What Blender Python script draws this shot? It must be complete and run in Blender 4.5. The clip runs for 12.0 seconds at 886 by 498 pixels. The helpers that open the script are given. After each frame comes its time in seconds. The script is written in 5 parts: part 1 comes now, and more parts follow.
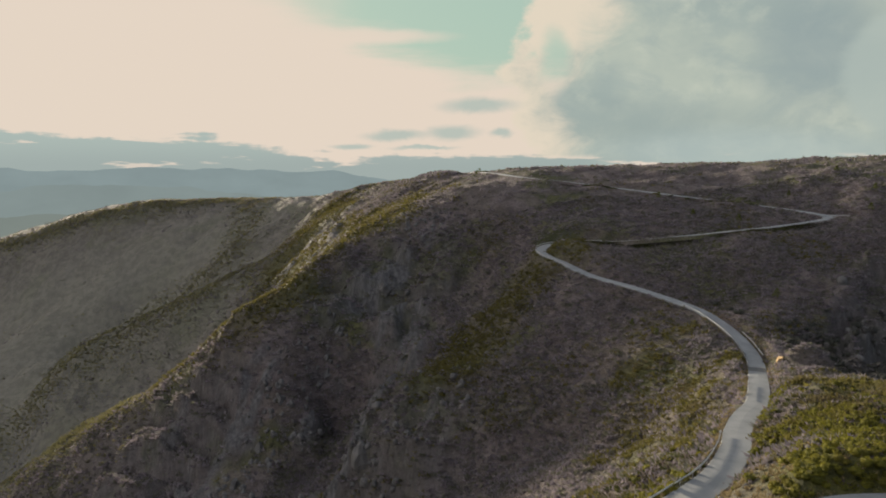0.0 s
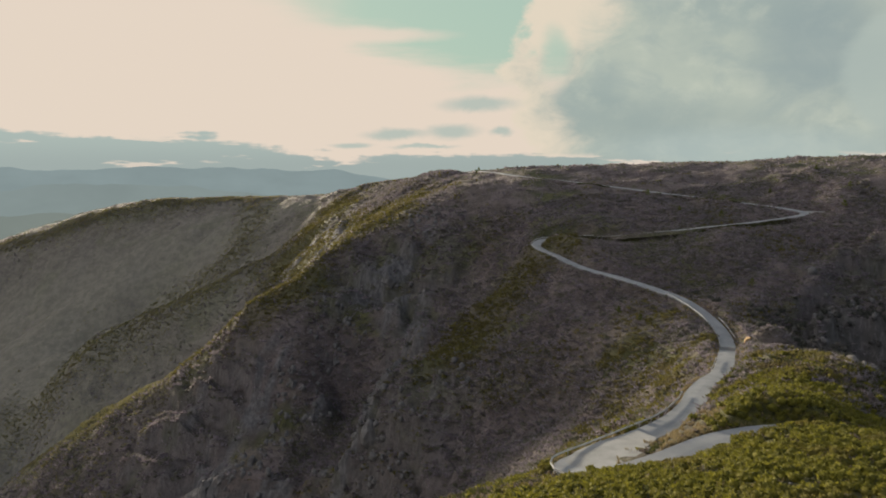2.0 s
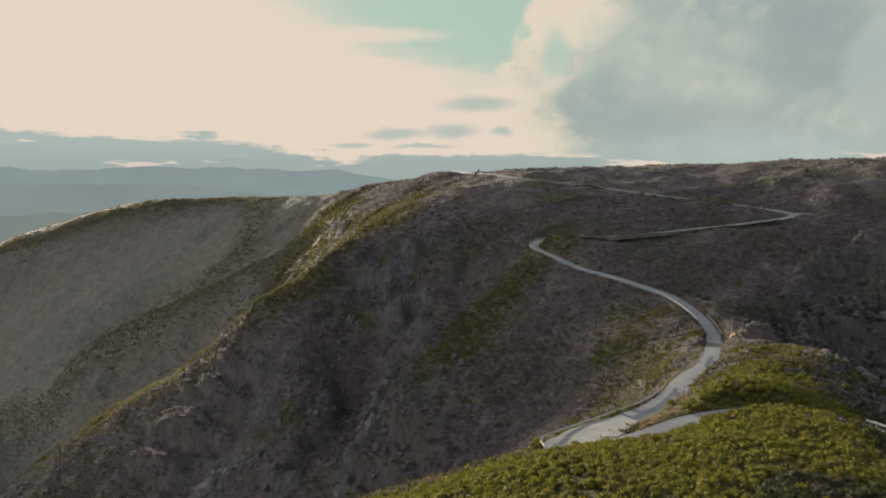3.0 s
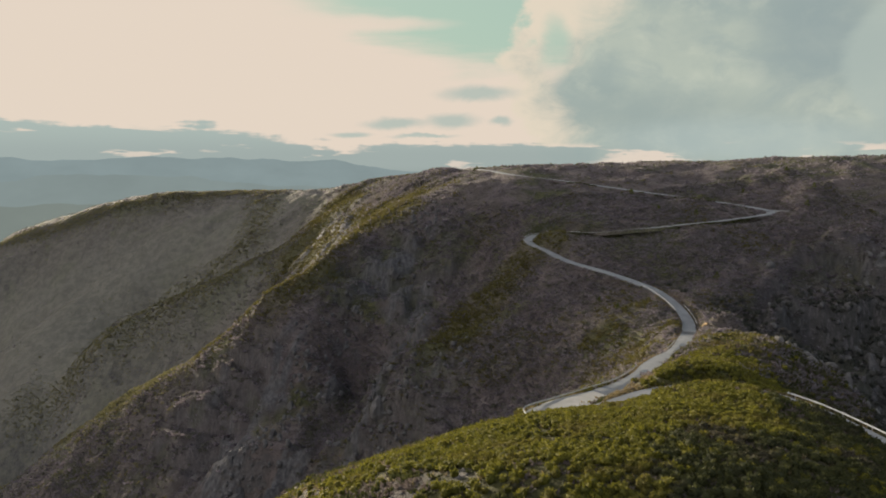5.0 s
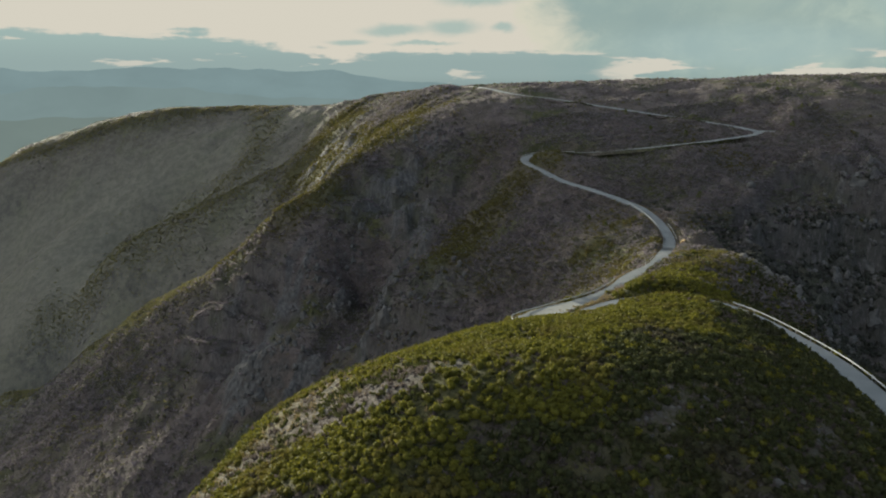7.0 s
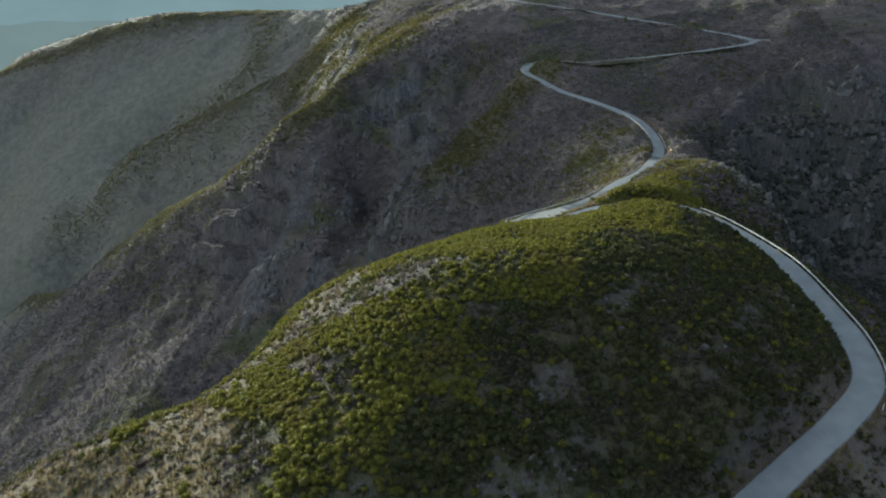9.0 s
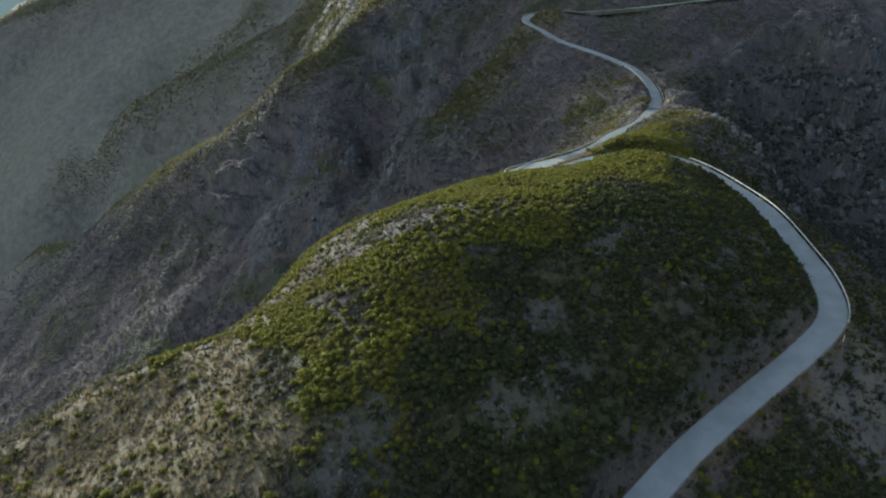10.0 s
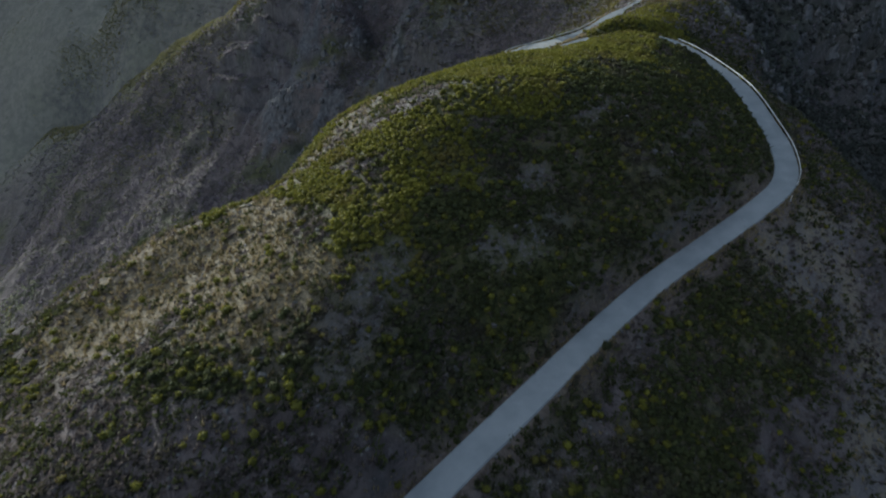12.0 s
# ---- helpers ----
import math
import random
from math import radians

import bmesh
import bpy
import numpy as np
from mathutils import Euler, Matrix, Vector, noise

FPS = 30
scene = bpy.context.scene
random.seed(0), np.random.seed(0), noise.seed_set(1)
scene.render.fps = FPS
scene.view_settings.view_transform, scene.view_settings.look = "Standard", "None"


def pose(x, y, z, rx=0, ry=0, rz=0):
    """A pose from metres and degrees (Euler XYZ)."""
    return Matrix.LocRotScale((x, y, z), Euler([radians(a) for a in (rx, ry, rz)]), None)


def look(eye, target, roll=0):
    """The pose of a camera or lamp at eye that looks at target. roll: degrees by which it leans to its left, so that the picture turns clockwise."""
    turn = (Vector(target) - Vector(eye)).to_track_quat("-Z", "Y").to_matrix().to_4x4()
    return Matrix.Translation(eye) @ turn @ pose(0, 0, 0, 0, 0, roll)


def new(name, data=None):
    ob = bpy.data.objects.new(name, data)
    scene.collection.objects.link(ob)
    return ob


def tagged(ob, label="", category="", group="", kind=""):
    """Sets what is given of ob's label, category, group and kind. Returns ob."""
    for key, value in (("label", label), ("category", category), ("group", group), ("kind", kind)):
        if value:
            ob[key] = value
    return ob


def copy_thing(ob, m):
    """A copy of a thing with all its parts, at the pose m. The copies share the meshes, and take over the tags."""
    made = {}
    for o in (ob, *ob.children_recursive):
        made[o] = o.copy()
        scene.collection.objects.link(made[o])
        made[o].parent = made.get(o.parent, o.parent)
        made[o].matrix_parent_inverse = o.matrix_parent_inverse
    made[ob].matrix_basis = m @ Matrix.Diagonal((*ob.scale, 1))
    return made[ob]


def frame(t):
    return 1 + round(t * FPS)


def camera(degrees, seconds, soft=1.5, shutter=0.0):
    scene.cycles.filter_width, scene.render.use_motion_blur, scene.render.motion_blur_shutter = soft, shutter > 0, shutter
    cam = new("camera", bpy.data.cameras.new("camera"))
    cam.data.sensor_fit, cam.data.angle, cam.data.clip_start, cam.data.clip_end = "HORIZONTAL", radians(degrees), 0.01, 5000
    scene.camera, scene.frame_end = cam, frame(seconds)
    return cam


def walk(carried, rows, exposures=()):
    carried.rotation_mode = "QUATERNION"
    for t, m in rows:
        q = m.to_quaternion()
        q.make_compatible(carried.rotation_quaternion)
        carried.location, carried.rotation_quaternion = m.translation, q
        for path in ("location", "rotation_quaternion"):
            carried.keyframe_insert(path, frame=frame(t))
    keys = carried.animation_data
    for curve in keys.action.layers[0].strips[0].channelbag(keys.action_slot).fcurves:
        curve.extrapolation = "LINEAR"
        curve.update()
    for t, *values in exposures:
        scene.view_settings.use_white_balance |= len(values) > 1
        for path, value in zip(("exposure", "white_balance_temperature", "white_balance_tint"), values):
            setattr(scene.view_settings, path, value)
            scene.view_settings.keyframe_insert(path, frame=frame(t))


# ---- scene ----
# A drone backs away over a scrub-covered mountain spur with a winding road.
cam = camera(65.37, 12.0, soft=1.8, shutter=0.5)
PATH = [
    (0.0, pose(0.00, 0.00, 250.00, 83.40, -0.00, 0.00)),
    (0.5, pose(-0.19, -4.43, 250.10, 83.39, 0.00, -0.00)),
    (1.0, pose(-0.30, -9.05, 250.10, 83.37, 0.03, -0.01)),
    (1.5, pose(-0.40, -13.78, 250.16, 83.35, 0.02, -0.01)),
    (2.0, pose(-0.53, -18.57, 250.33, 83.30, 0.06, 0.01)),
    (2.5, pose(-0.70, -23.29, 250.86, 83.29, 0.05, 0.02)),
    (3.0, pose(-0.81, -28.07, 251.65, 83.29, 0.02, 0.01)),
    (5.0, pose(-0.99, -47.32, 256.18, 82.45, -0.02, -0.04)),
    (5.5, pose(-1.06, -51.87, 257.65, 81.02, 0.01, -0.03)),
    (6.0, pose(-1.07, -56.43, 259.21, 78.89, 0.04, -0.03)),
    (6.5, pose(-1.06, -60.80, 260.83, 77.12, 0.10, -0.00)),
    (7.0, pose(-1.08, -65.19, 262.45, 75.16, 0.12, -0.02)),
    (9.0, pose(-1.10, -81.94, 268.28, 67.41, 0.38, 0.10)),
    (9.5, pose(-1.23, -85.91, 269.70, 65.50, 0.45, 0.13)),
    (10.0, pose(-1.30, -90.13, 271.13, 63.34, 0.49, 0.16)),
    (10.5, pose(-1.37, -94.40, 272.58, 61.09, 0.50, 0.19)),
    (11.0, pose(-1.44, -98.60, 274.01, 58.75, 0.51, 0.22)),
    (11.5, pose(-1.54, -102.54, 275.36, 56.58, 0.61, 0.26)),
    (12.0, pose(-1.65, -106.68, 276.76, 53.99, 0.62, 0.39)),
]
walk(cam, PATH, exposures=[(0, 1.16, 6380, 15), (5, 1.16, 6380, 15), (7, 1.06, 5950, 5), (9.5, 1.30, 5200, 2), (12, 0.88, 5050, 6)])

BASE = 250.0          # height of the first camera over the datum

# ------------------------------------------------------------------ world, sun
SUN_AZ, SUN_EL = -34.0, 6.8     # degrees from +y to the right, and up


def nodes_of(tree):
    """Small helper: returns (add, link) for a node tree."""
    def add(kind, **values):
        n = tree.nodes.new(kind)
        for key, v in values.items():
            n.inputs[key].default_value = v
        return n
    return add, tree.links.new


def math_node(tree, op, a, b=None, c=None, clamp=False):
    n = tree.nodes.new("ShaderNodeMath")
    n.operation, n.use_clamp = op, clamp
    for i, v in enumerate((a, b, c)):
        if v is None:
            continue
        if isinstance(v, (int, float)):
            n.inputs[i].default_value = v
        else:
            tree.links.new(v, n.inputs[i])
    return n.outputs[0]


def smooth(tree, v, lo, hi):
    n = tree.nodes.new("ShaderNodeMapRange")
    n.interpolation_type = "SMOOTHSTEP"
    tree.links.new(v, n.inputs["Value"])
    n.inputs["From Min"].default_value, n.inputs["From Max"].default_value = lo, hi
    return n.outputs["Result"]


def mix_rgb(tree, fac, a, b, blend="MIX"):
    n = tree.nodes.new("ShaderNodeMix")
    n.data_type, n.blend_type = "RGBA", blend
    ins = [s for s in n.inputs if s.type == "RGBA"]
    fac_in = [s for s in n.inputs if s.type == "VALUE"][0]
    for sock, v in ((fac_in, fac), (ins[0], a), (ins[1], b)):
        if isinstance(v, (int, float)):
            sock.default_value = v
        elif isinstance(v, tuple):
            sock.default_value = (*v, 1.0)
        else:
            tree.links.new(v, sock)
    return [s for s in n.outputs if s.type == "RGBA"][0]


def noise_tex(tree, vec, scale, detail=4.0, rough=0.55, distort=0.0):
    n = tree.nodes.new("ShaderNodeTexNoise")
    n.inputs["Scale"].default_value, n.inputs["Detail"].default_value = scale, detail
    n.inputs["Roughness"].default_value, n.inputs["Distortion"].default_value = rough, distort
    tree.links.new(vec, n.inputs["Vector"])
    return n.outputs["Fac"]


def scaled(tree, vec, sx, sy, sz):
    n = tree.nodes.new("ShaderNodeMapping")
    n.inputs["Scale"].default_value = (sx, sy, sz)
    tree.links.new(vec, n.inputs["Vector"])
    return n.outputs["Vector"]


def build_world():
    world = bpy.data.worlds.new("sky")
    scene.world = world
    world.use_nodes = True
    t = world.node_tree
    t.nodes.clear()
    co = t.nodes.new("ShaderNodeTexCoord").outputs["Generated"]
    sep = t.nodes.new("ShaderNodeSeparateXYZ")
    t.links.new(co, sep.inputs[0])

    def op(kind, a, b=None, c=None):
        return math_node(t, kind, a, b, c)

    def about(n, amount):
        return op("MULTIPLY", op("SUBTRACT", n, 0.5), amount)

    az = op("MULTIPLY", op("ARCTAN2", sep.outputs[0], sep.outputs[1]), 57.2958)
    el = op("MULTIPLY", op("ARCSINE", sep.outputs[2]), 57.2958)
    both = t.nodes.new("ShaderNodeCombineXYZ")
    t.links.new(az, both.inputs[0])
    t.links.new(el, both.inputs[1])
    plane = both.outputs[0]
    n_big = noise_tex(t, scaled(t, plane, 0.09, 0.13, 1), 1.0, 9.0, 0.56, 0.25)
    n_puff = noise_tex(t, scaled(t, plane, 0.30, 0.40, 1), 1.0, 7.0, 0.58, 0.15)
    n_flat = noise_tex(t, scaled(t, plane, 0.10, 0.75, 1), 1.0, 8.0, 0.58, 0.2)
    sky = t.nodes.new("ShaderNodeTexSky")
    sky.sky_type, sky.sun_disc = "NISHITA", False
    sky.sun_elevation, sky.sun_rotation = radians(SUN_EL), radians(SUN_AZ)
    sky.dust_density, sky.air_density, sky.ozone_density = 2.0, 1.2, 2.0
    blue = mix_rgb(t, 1.0, sky.outputs["Color"], (0.085, 0.085, 0.085), "MULTIPLY")
    blue = mix_rgb(t, 0.8, blue, (0.44, 0.635, 0.50))
    def blob(mid_az, mid_el, wide, tall, soft, ragged):
        """A rounded patch of cloud with a soft, ragged edge."""
        u = op("DIVIDE", op("SUBTRACT", op("ADD", az, about(n_puff, ragged)), mid_az), wide)
        v = op("DIVIDE", op("SUBTRACT", op("ADD", el, about(billow, ragged * 0.6)), mid_el), tall)
        r = op("SQRT", op("ADD", op("MULTIPLY", u, u), op("MULTIPLY", v, v)))
        return op("SUBTRACT", 1.0, smooth(t, r, 1.0 - soft, 1.0 + soft))

    billow = noise_tex(t, scaled(t, plane, 0.22, 0.34, 1), 1.0, 10.0, 0.62, 0.6)
    # thin bright cloud round the sun, open sky higher up in the middle
    cream = (0.765, 0.665, 0.530)
    col = mix_rgb(t, smooth(t, az, -34.0, -46.0), cream, (1.25, 1.02, 0.74))
    brink = op("MAXIMUM", 6.6, op("SUBTRACT", 7.2, op("MULTIPLY", az, 0.34)))
    open_sky = op("MULTIPLY", smooth(t, op("SUBTRACT", op("ADD", el, about(n_flat, 4.5)), brink), -0.8, 2.6), smooth(t, op("ADD", az, about(n_big, 8.0)), -18.0, -6.0))
    open_sky = op("MULTIPLY", open_sky, op("SUBTRACT", 1.0, op("MULTIPLY", blob(-6.5, 10.5, 6.0, 0.55, 0.5, 1.2), 0.85)))
    col = mix_rgb(t, op("MULTIPLY", open_sky, 0.95), col, blue)
    # heaped cloud: lit on the side of the sun, grey inside, flat and darker below
    el_mid = op("SUBTRACT", el, 6.5)
    edge = op("ADD", op("SUBTRACT", az, 5.4), op("MULTIPLY", op("MULTIPLY", el_mid, el_mid), -0.03))
    d = op("ADD", edge, op("ADD", about(n_big, 9.0), about(n_puff, 6.0)))
    under = op("MULTIPLY", smooth(t, n_flat, 0.52, 0.56), op("SUBTRACT", 1.0, smooth(t, el, 0.7, 1.3)))
    heap = op("MULTIPLY", smooth(t, d, -0.5, 0.9), op("SUBTRACT", 1.0, op("MULTIPLY", under, 0.9)))
    heap = op("MULTIPLY", heap, op("SUBTRACT", 1.0, op("MULTIPLY", blob(8.9, 8.4, 1.2, 2.2, 0.5, 2.0), 0.8)))
    body = mix_rgb(t, smooth(t, n_big, 0.40, 0.62), (0.455, 0.515, 0.425), (0.345, 0.420, 0.375))
    body = mix_rgb(t, smooth(t, n_puff, 0.45, 0.75), body, (0.52, 0.57, 0.46))
    body = mix_rgb(t, op("MULTIPLY", smooth(t, billow, 0.42, 0.70), 0.7), body, (0.355, 0.430, 0.385))
    body = mix_rgb(t, op("MULTIPLY", blob(14.0, 3.4, 9.5, 1.8, 0.7, 5.0), 0.7), body, (0.325, 0.400, 0.360))
    body = mix_rgb(t, op("MULTIPLY", blob(28.0, 8.6, 4.0, 3.6, 0.6, 4.0), 0.75), body, (0.290, 0.365, 0.350))
    body = mix_rgb(t, op("MULTIPLY", blob(34.5, 6.6, 5.0, 4.6, 0.12, 1.4), 0.8), body, (0.415, 0.490, 0.430))
    body = mix_rgb(t, op("MULTIPLY", blob(23.0, 1.4, 9.0, 1.5, 0.6, 3.0), 0.6), body, (0.430, 0.520, 0.475))
    rim = op("ADD", op("ADD", d, about(billow, 9.0)), op("MULTIPLY", smooth(t, el, 8.0, 12.0), -2.5))
    lit = mix_rgb(t, smooth(t, rim, 0.0, 6.0), (0.745, 0.668, 0.510), body)
    col = mix_rgb(t, heap, col, lit)
    # small grey clouds before the bright part
    for spot, size in (((2.9, 5.1), (2.7, 0.55)), ((-3.9, 2.75), (2.2, 0.40)), ((0.7, 2.95), (1.8, 0.55)), ((4.6, 2.9), (0.9, 0.30)), ((-1.5, 1.75), (2.2, 0.16)), ((-7.5, 1.9), (1.6, 0.18))):
        col = mix_rgb(t, op("MULTIPLY", blob(*spot, *size, 0.6, 2.2), 0.85), col, (0.43, 0.51, 0.44))
    # flat cloud bank along the horizon
    top = op("ADD", 1.0, op("MULTIPLY", smooth(t, az, -8.0, -22.0), 1.55))
    gap = op("SUBTRACT", op("ADD", el, op("ADD", about(n_flat, 3.0), about(n_puff, 1.4))), top)
    bank = op("SUBTRACT", 1.0, smooth(t, gap, -0.18, 0.18))
    holes = op("SUBTRACT", 1.0, op("MULTIPLY", smooth(t, n_flat, 0.60, 0.64), 0.75))
    bank = op("MULTIPLY", bank, op("MULTIPLY", holes, op("SUBTRACT", 1.0, smooth(t, az, 11.0, 15.0))))
    col = mix_rgb(t, op("MULTIPLY", bank, 0.93), col, mix_rgb(t, smooth(t, el, 0.0, 2.6), (0.315, 0.395, 0.365), (0.375, 0.470, 0.420)))
    # higher up and behind: broken grey cloud, brighter on the side of the sun
    sunward = op("SUBTRACT", op("MULTIPLY", sep.outputs[0], -0.95), op("MULTIPLY", sep.outputs[1], 0.2))
    west = smooth(t, sunward, -0.35, 0.75)
    grey = mix_rgb(t, west, (0.30, 0.36, 0.46), (1.30, 1.27, 1.20))
    grey = mix_rgb(t, smooth(t, n_big, 0.4, 0.6), grey, mix_rgb(t, 1.0, grey, (0.78, 0.80, 0.83), "MULTIPLY"))
    col = mix_rgb(t, smooth(t, el, 18.0, 45.0), col, grey)
    col = mix_rgb(t, smooth(t, op("ABSOLUTE", az), 60.0, 110.0), col, grey)
    col = mix_rgb(t, smooth(t, el, -0.5, -4.0), col, (0.10, 0.11, 0.11))
    bg = t.nodes.new("ShaderNodeBackground")
    t.links.new(col, bg.inputs["Color"])
    bg.inputs["Strength"].default_value = 0.45
    out = t.nodes.new("ShaderNodeOutputWorld")
    t.links.new(bg.outputs[0], out.inputs["Surface"])


build_world()
sun_data = bpy.data.lights.new("sun", "SUN")
sun_data.energy, sun_data.angle, sun_data.color = 4.7, radians(5.0), (1.0, 0.87, 0.64)
sun = new("sun", sun_data)
sa, se = radians(SUN_AZ), radians(SUN_EL)
sun.matrix_world = look(Vector((math.sin(sa) * math.cos(se), math.cos(sa) * math.cos(se), math.sin(se))) * 900 + Vector((0, 200, BASE)), (0, 200, BASE))

# ------------------------------------------------------------------ materials


def material(name, rough=0.9):
    m = bpy.data.materials.new(name)
    m.use_nodes = True
    t = m.node_tree
    b = t.nodes["Principled BSDF"]
    b.inputs["Roughness"].default_value = rough
    b.inputs["Specular IOR Level"].default_value = 0.25
    co = t.nodes.new("ShaderNodeTexCoord").outputs["Object"]
    return m, t, b, co


def put_bump(t, b, height, strength, distance):
    n = t.nodes.new("ShaderNodeBump")
    n.inputs["Strength"].default_value, n.inputs["Distance"].default_value = strength, distance
    t.links.new(height, n.inputs["Height"])
    t.links.new(n.outputs[0], b.inputs["Normal"])


def cover_of(t, name):
    """How far one kind of growth or tint covers the ground."""
    n = t.nodes.new("ShaderNodeAttribute")
    n.attribute_name = name
    return n.outputs["Fac"]


def mat_ground():
    m, t, b, co = material("heath_ground", 0.95)
    patch = noise_tex(t, co, 0.022, 5.0, 0.6, 0.4)
    mid = noise_tex(t, co, 0.16, 6.0, 0.68)
    fine = noise_tex(t, co, 0.95, 5.0, 0.72)
    grit = noise_tex(t, co, 6.0, 3.0, 0.6)
    heath = mix_rgb(t, smooth(t, mid, 0.35, 0.65), (0.066, 0.053, 0.050), (0.132, 0.109, 0.104))
    scrub = mix_rgb(t, smooth(t, mid, 0.35, 0.65), (0.040, 0.044, 0.020), (0.085, 0.085, 0.036))
    col = mix_rgb(t, smooth(t, patch, 0.50, 0.64), heath, scrub)
    # stony bare soil shows in spots, dark low growth in others
    col = mix_rgb(t, smooth(t, fine, 0.54, 0.66), col, (0.036, 0.034, 0.028))
    bare = math_node(t, "MULTIPLY", smooth(t, fine, 0.46, 0.36), smooth(t, noise_tex(t, co, 0.05, 4.0, 0.6), 0.48, 0.66))
    col = mix_rgb(t, bare, col, (0.170, 0.155, 0.140))
    # where gorse and broom close over, the floor is green with litter and moss
    green = cover_of(t, "green_cover")
    col = mix_rgb(t, math_node(t, "MULTIPLY", green, 0.85), col, mix_rgb(t, smooth(t, fine, 0.35, 0.65), (0.095, 0.092, 0.018), (0.040, 0.042, 0.012)))
    stony = math_node(t, "MULTIPLY", cover_of(t, "stony_cover"), smooth(t, fine, 0.60, 0.40))
    col = mix_rgb(t, stony, col, mix_rgb(t, smooth(t, grit, 0.4, 0.6), (0.120, 0.110, 0.100), (0.078, 0.072, 0.067)))
    # the dry turf on the sunny shoulder of the near hill
    turf = mix_rgb(t, smooth(t, fine, 0.38, 0.60), (0.200, 0.162, 0.096), (0.122, 0.101, 0.063))
    col = mix_rgb(t, math_node(t, "MULTIPLY", cover_of(t, "dry_cover"), 0.9), col, turf)
    # thin grass and grey earth on the slope beyond the road
    earth = mix_rgb(t, smooth(t, mid, 0.40, 0.60), (0.150, 0.135, 0.128), (0.205, 0.172, 0.122))
    earth = mix_rgb(t, smooth(t, fine, 0.55, 0.68), earth, (0.075, 0.066, 0.062))
    col = mix_rgb(t, math_node(t, "MULTIPLY", cover_of(t, "pale_cover"), 0.85), col, earth)
    trodden = mix_rgb(t, smooth(t, fine, 0.35, 0.65), (0.165, 0.128, 0.104), (0.095, 0.074, 0.062))
    col = mix_rgb(t, math_node(t, "MULTIPLY", cover_of(t, "verge_cover"), 0.85), col, trodden)
    # haze over the far western slopes, painted as a pale olive ground colour
    haze_tint = mix_rgb(t, smooth(t, mid, 0.35, 0.65), (0.150, 0.146, 0.116), (0.200, 0.194, 0.154))
    col = mix_rgb(t, math_node(t, "MULTIPLY", cover_of(t, "haze_cover"), 0.85), col, haze_tint)
    geo = t.nodes.new("ShaderNodeNewGeometry")
    sep = t.nodes.new("ShaderNodeSeparateXYZ")
    t.links.new(geo.outputs["Normal"], sep.inputs[0])
    steep = smooth(t, math_node(t, "ADD", sep.outputs[2], math_node(t, "MULTIPLY", math_node(t, "SUBTRACT", mid, 0.5), 0.7)), 0.60, 0.36)
    steep = math_node(t, "MULTIPLY", steep, 0.6)
    steep = math_node(t, "MAXIMUM", steep, math_node(t, "MULTIPLY", cover_of(t, "rock_cover"), smooth(t, mid, 0.30, 0.50)))
    streak = noise_tex(t, scaled(t, co, 1.0, 1.0, 0.22), 0.7, 6.0, 0.7)
    rock = mix_rgb(t, smooth(t, streak, 0.35, 0.68), (0.056, 0.056, 0.058), (0.140, 0.137, 0.137))
    col = mix_rgb(t, steep, col, rock)
    wood = math_node(t, "MULTIPLY", cover_of(t, "wood_cover"), smooth(t, streak, 0.64, 0.50))
    col = mix_rgb(t, math_node(t, "MULTIPLY", wood, 0.85), col, mix_rgb(t, smooth(t, fine, 0.4, 0.6), (0.042, 0.044, 0.038), (0.066, 0.066, 0.060)))
    t.links.new(col, b.inputs["Base Color"])
    h = math_node(t, "ADD", math_node(t, "MULTIPLY", mid, 1.6), math_node(t, "ADD", fine, math_node(t, "MULTIPLY", grit, 0.3)))
    put_bump(t, b, h, 1.0, 0.9)
    return m


def mat_asphalt(name="worn_asphalt", f=1.0):
    m, t, b, co = material(name, 0.75)
    big = noise_tex(t, co, 0.25, 4.0, 0.6)
    grain = noise_tex(t, co, 25.0, 3.0, 0.6)
    col = mix_rgb(t, smooth(t, big, 0.3, 0.7), (0.165 * f, 0.178 * f, 0.182 * f), (0.225 * f, 0.236 * f, 0.236 * f))
    col = mix_rgb(t, smooth(t, grain, 0.45, 0.75), col, (0.17 * f, 0.17 * f, 0.17 * f))
    col = mix_rgb(t, smooth(t, noise_tex(t, co, 0.9, 5.0, 0.7), 0.62, 0.75), col, (0.15 * f, 0.147 * f, 0.145 * f))
    t.links.new(col, b.inputs["Base Color"])
    put_bump(t, b, grain, 0.4, 0.01)
    return m


MAT_GROUND, MAT_ASPHALT = mat_ground(), mat_asphalt()

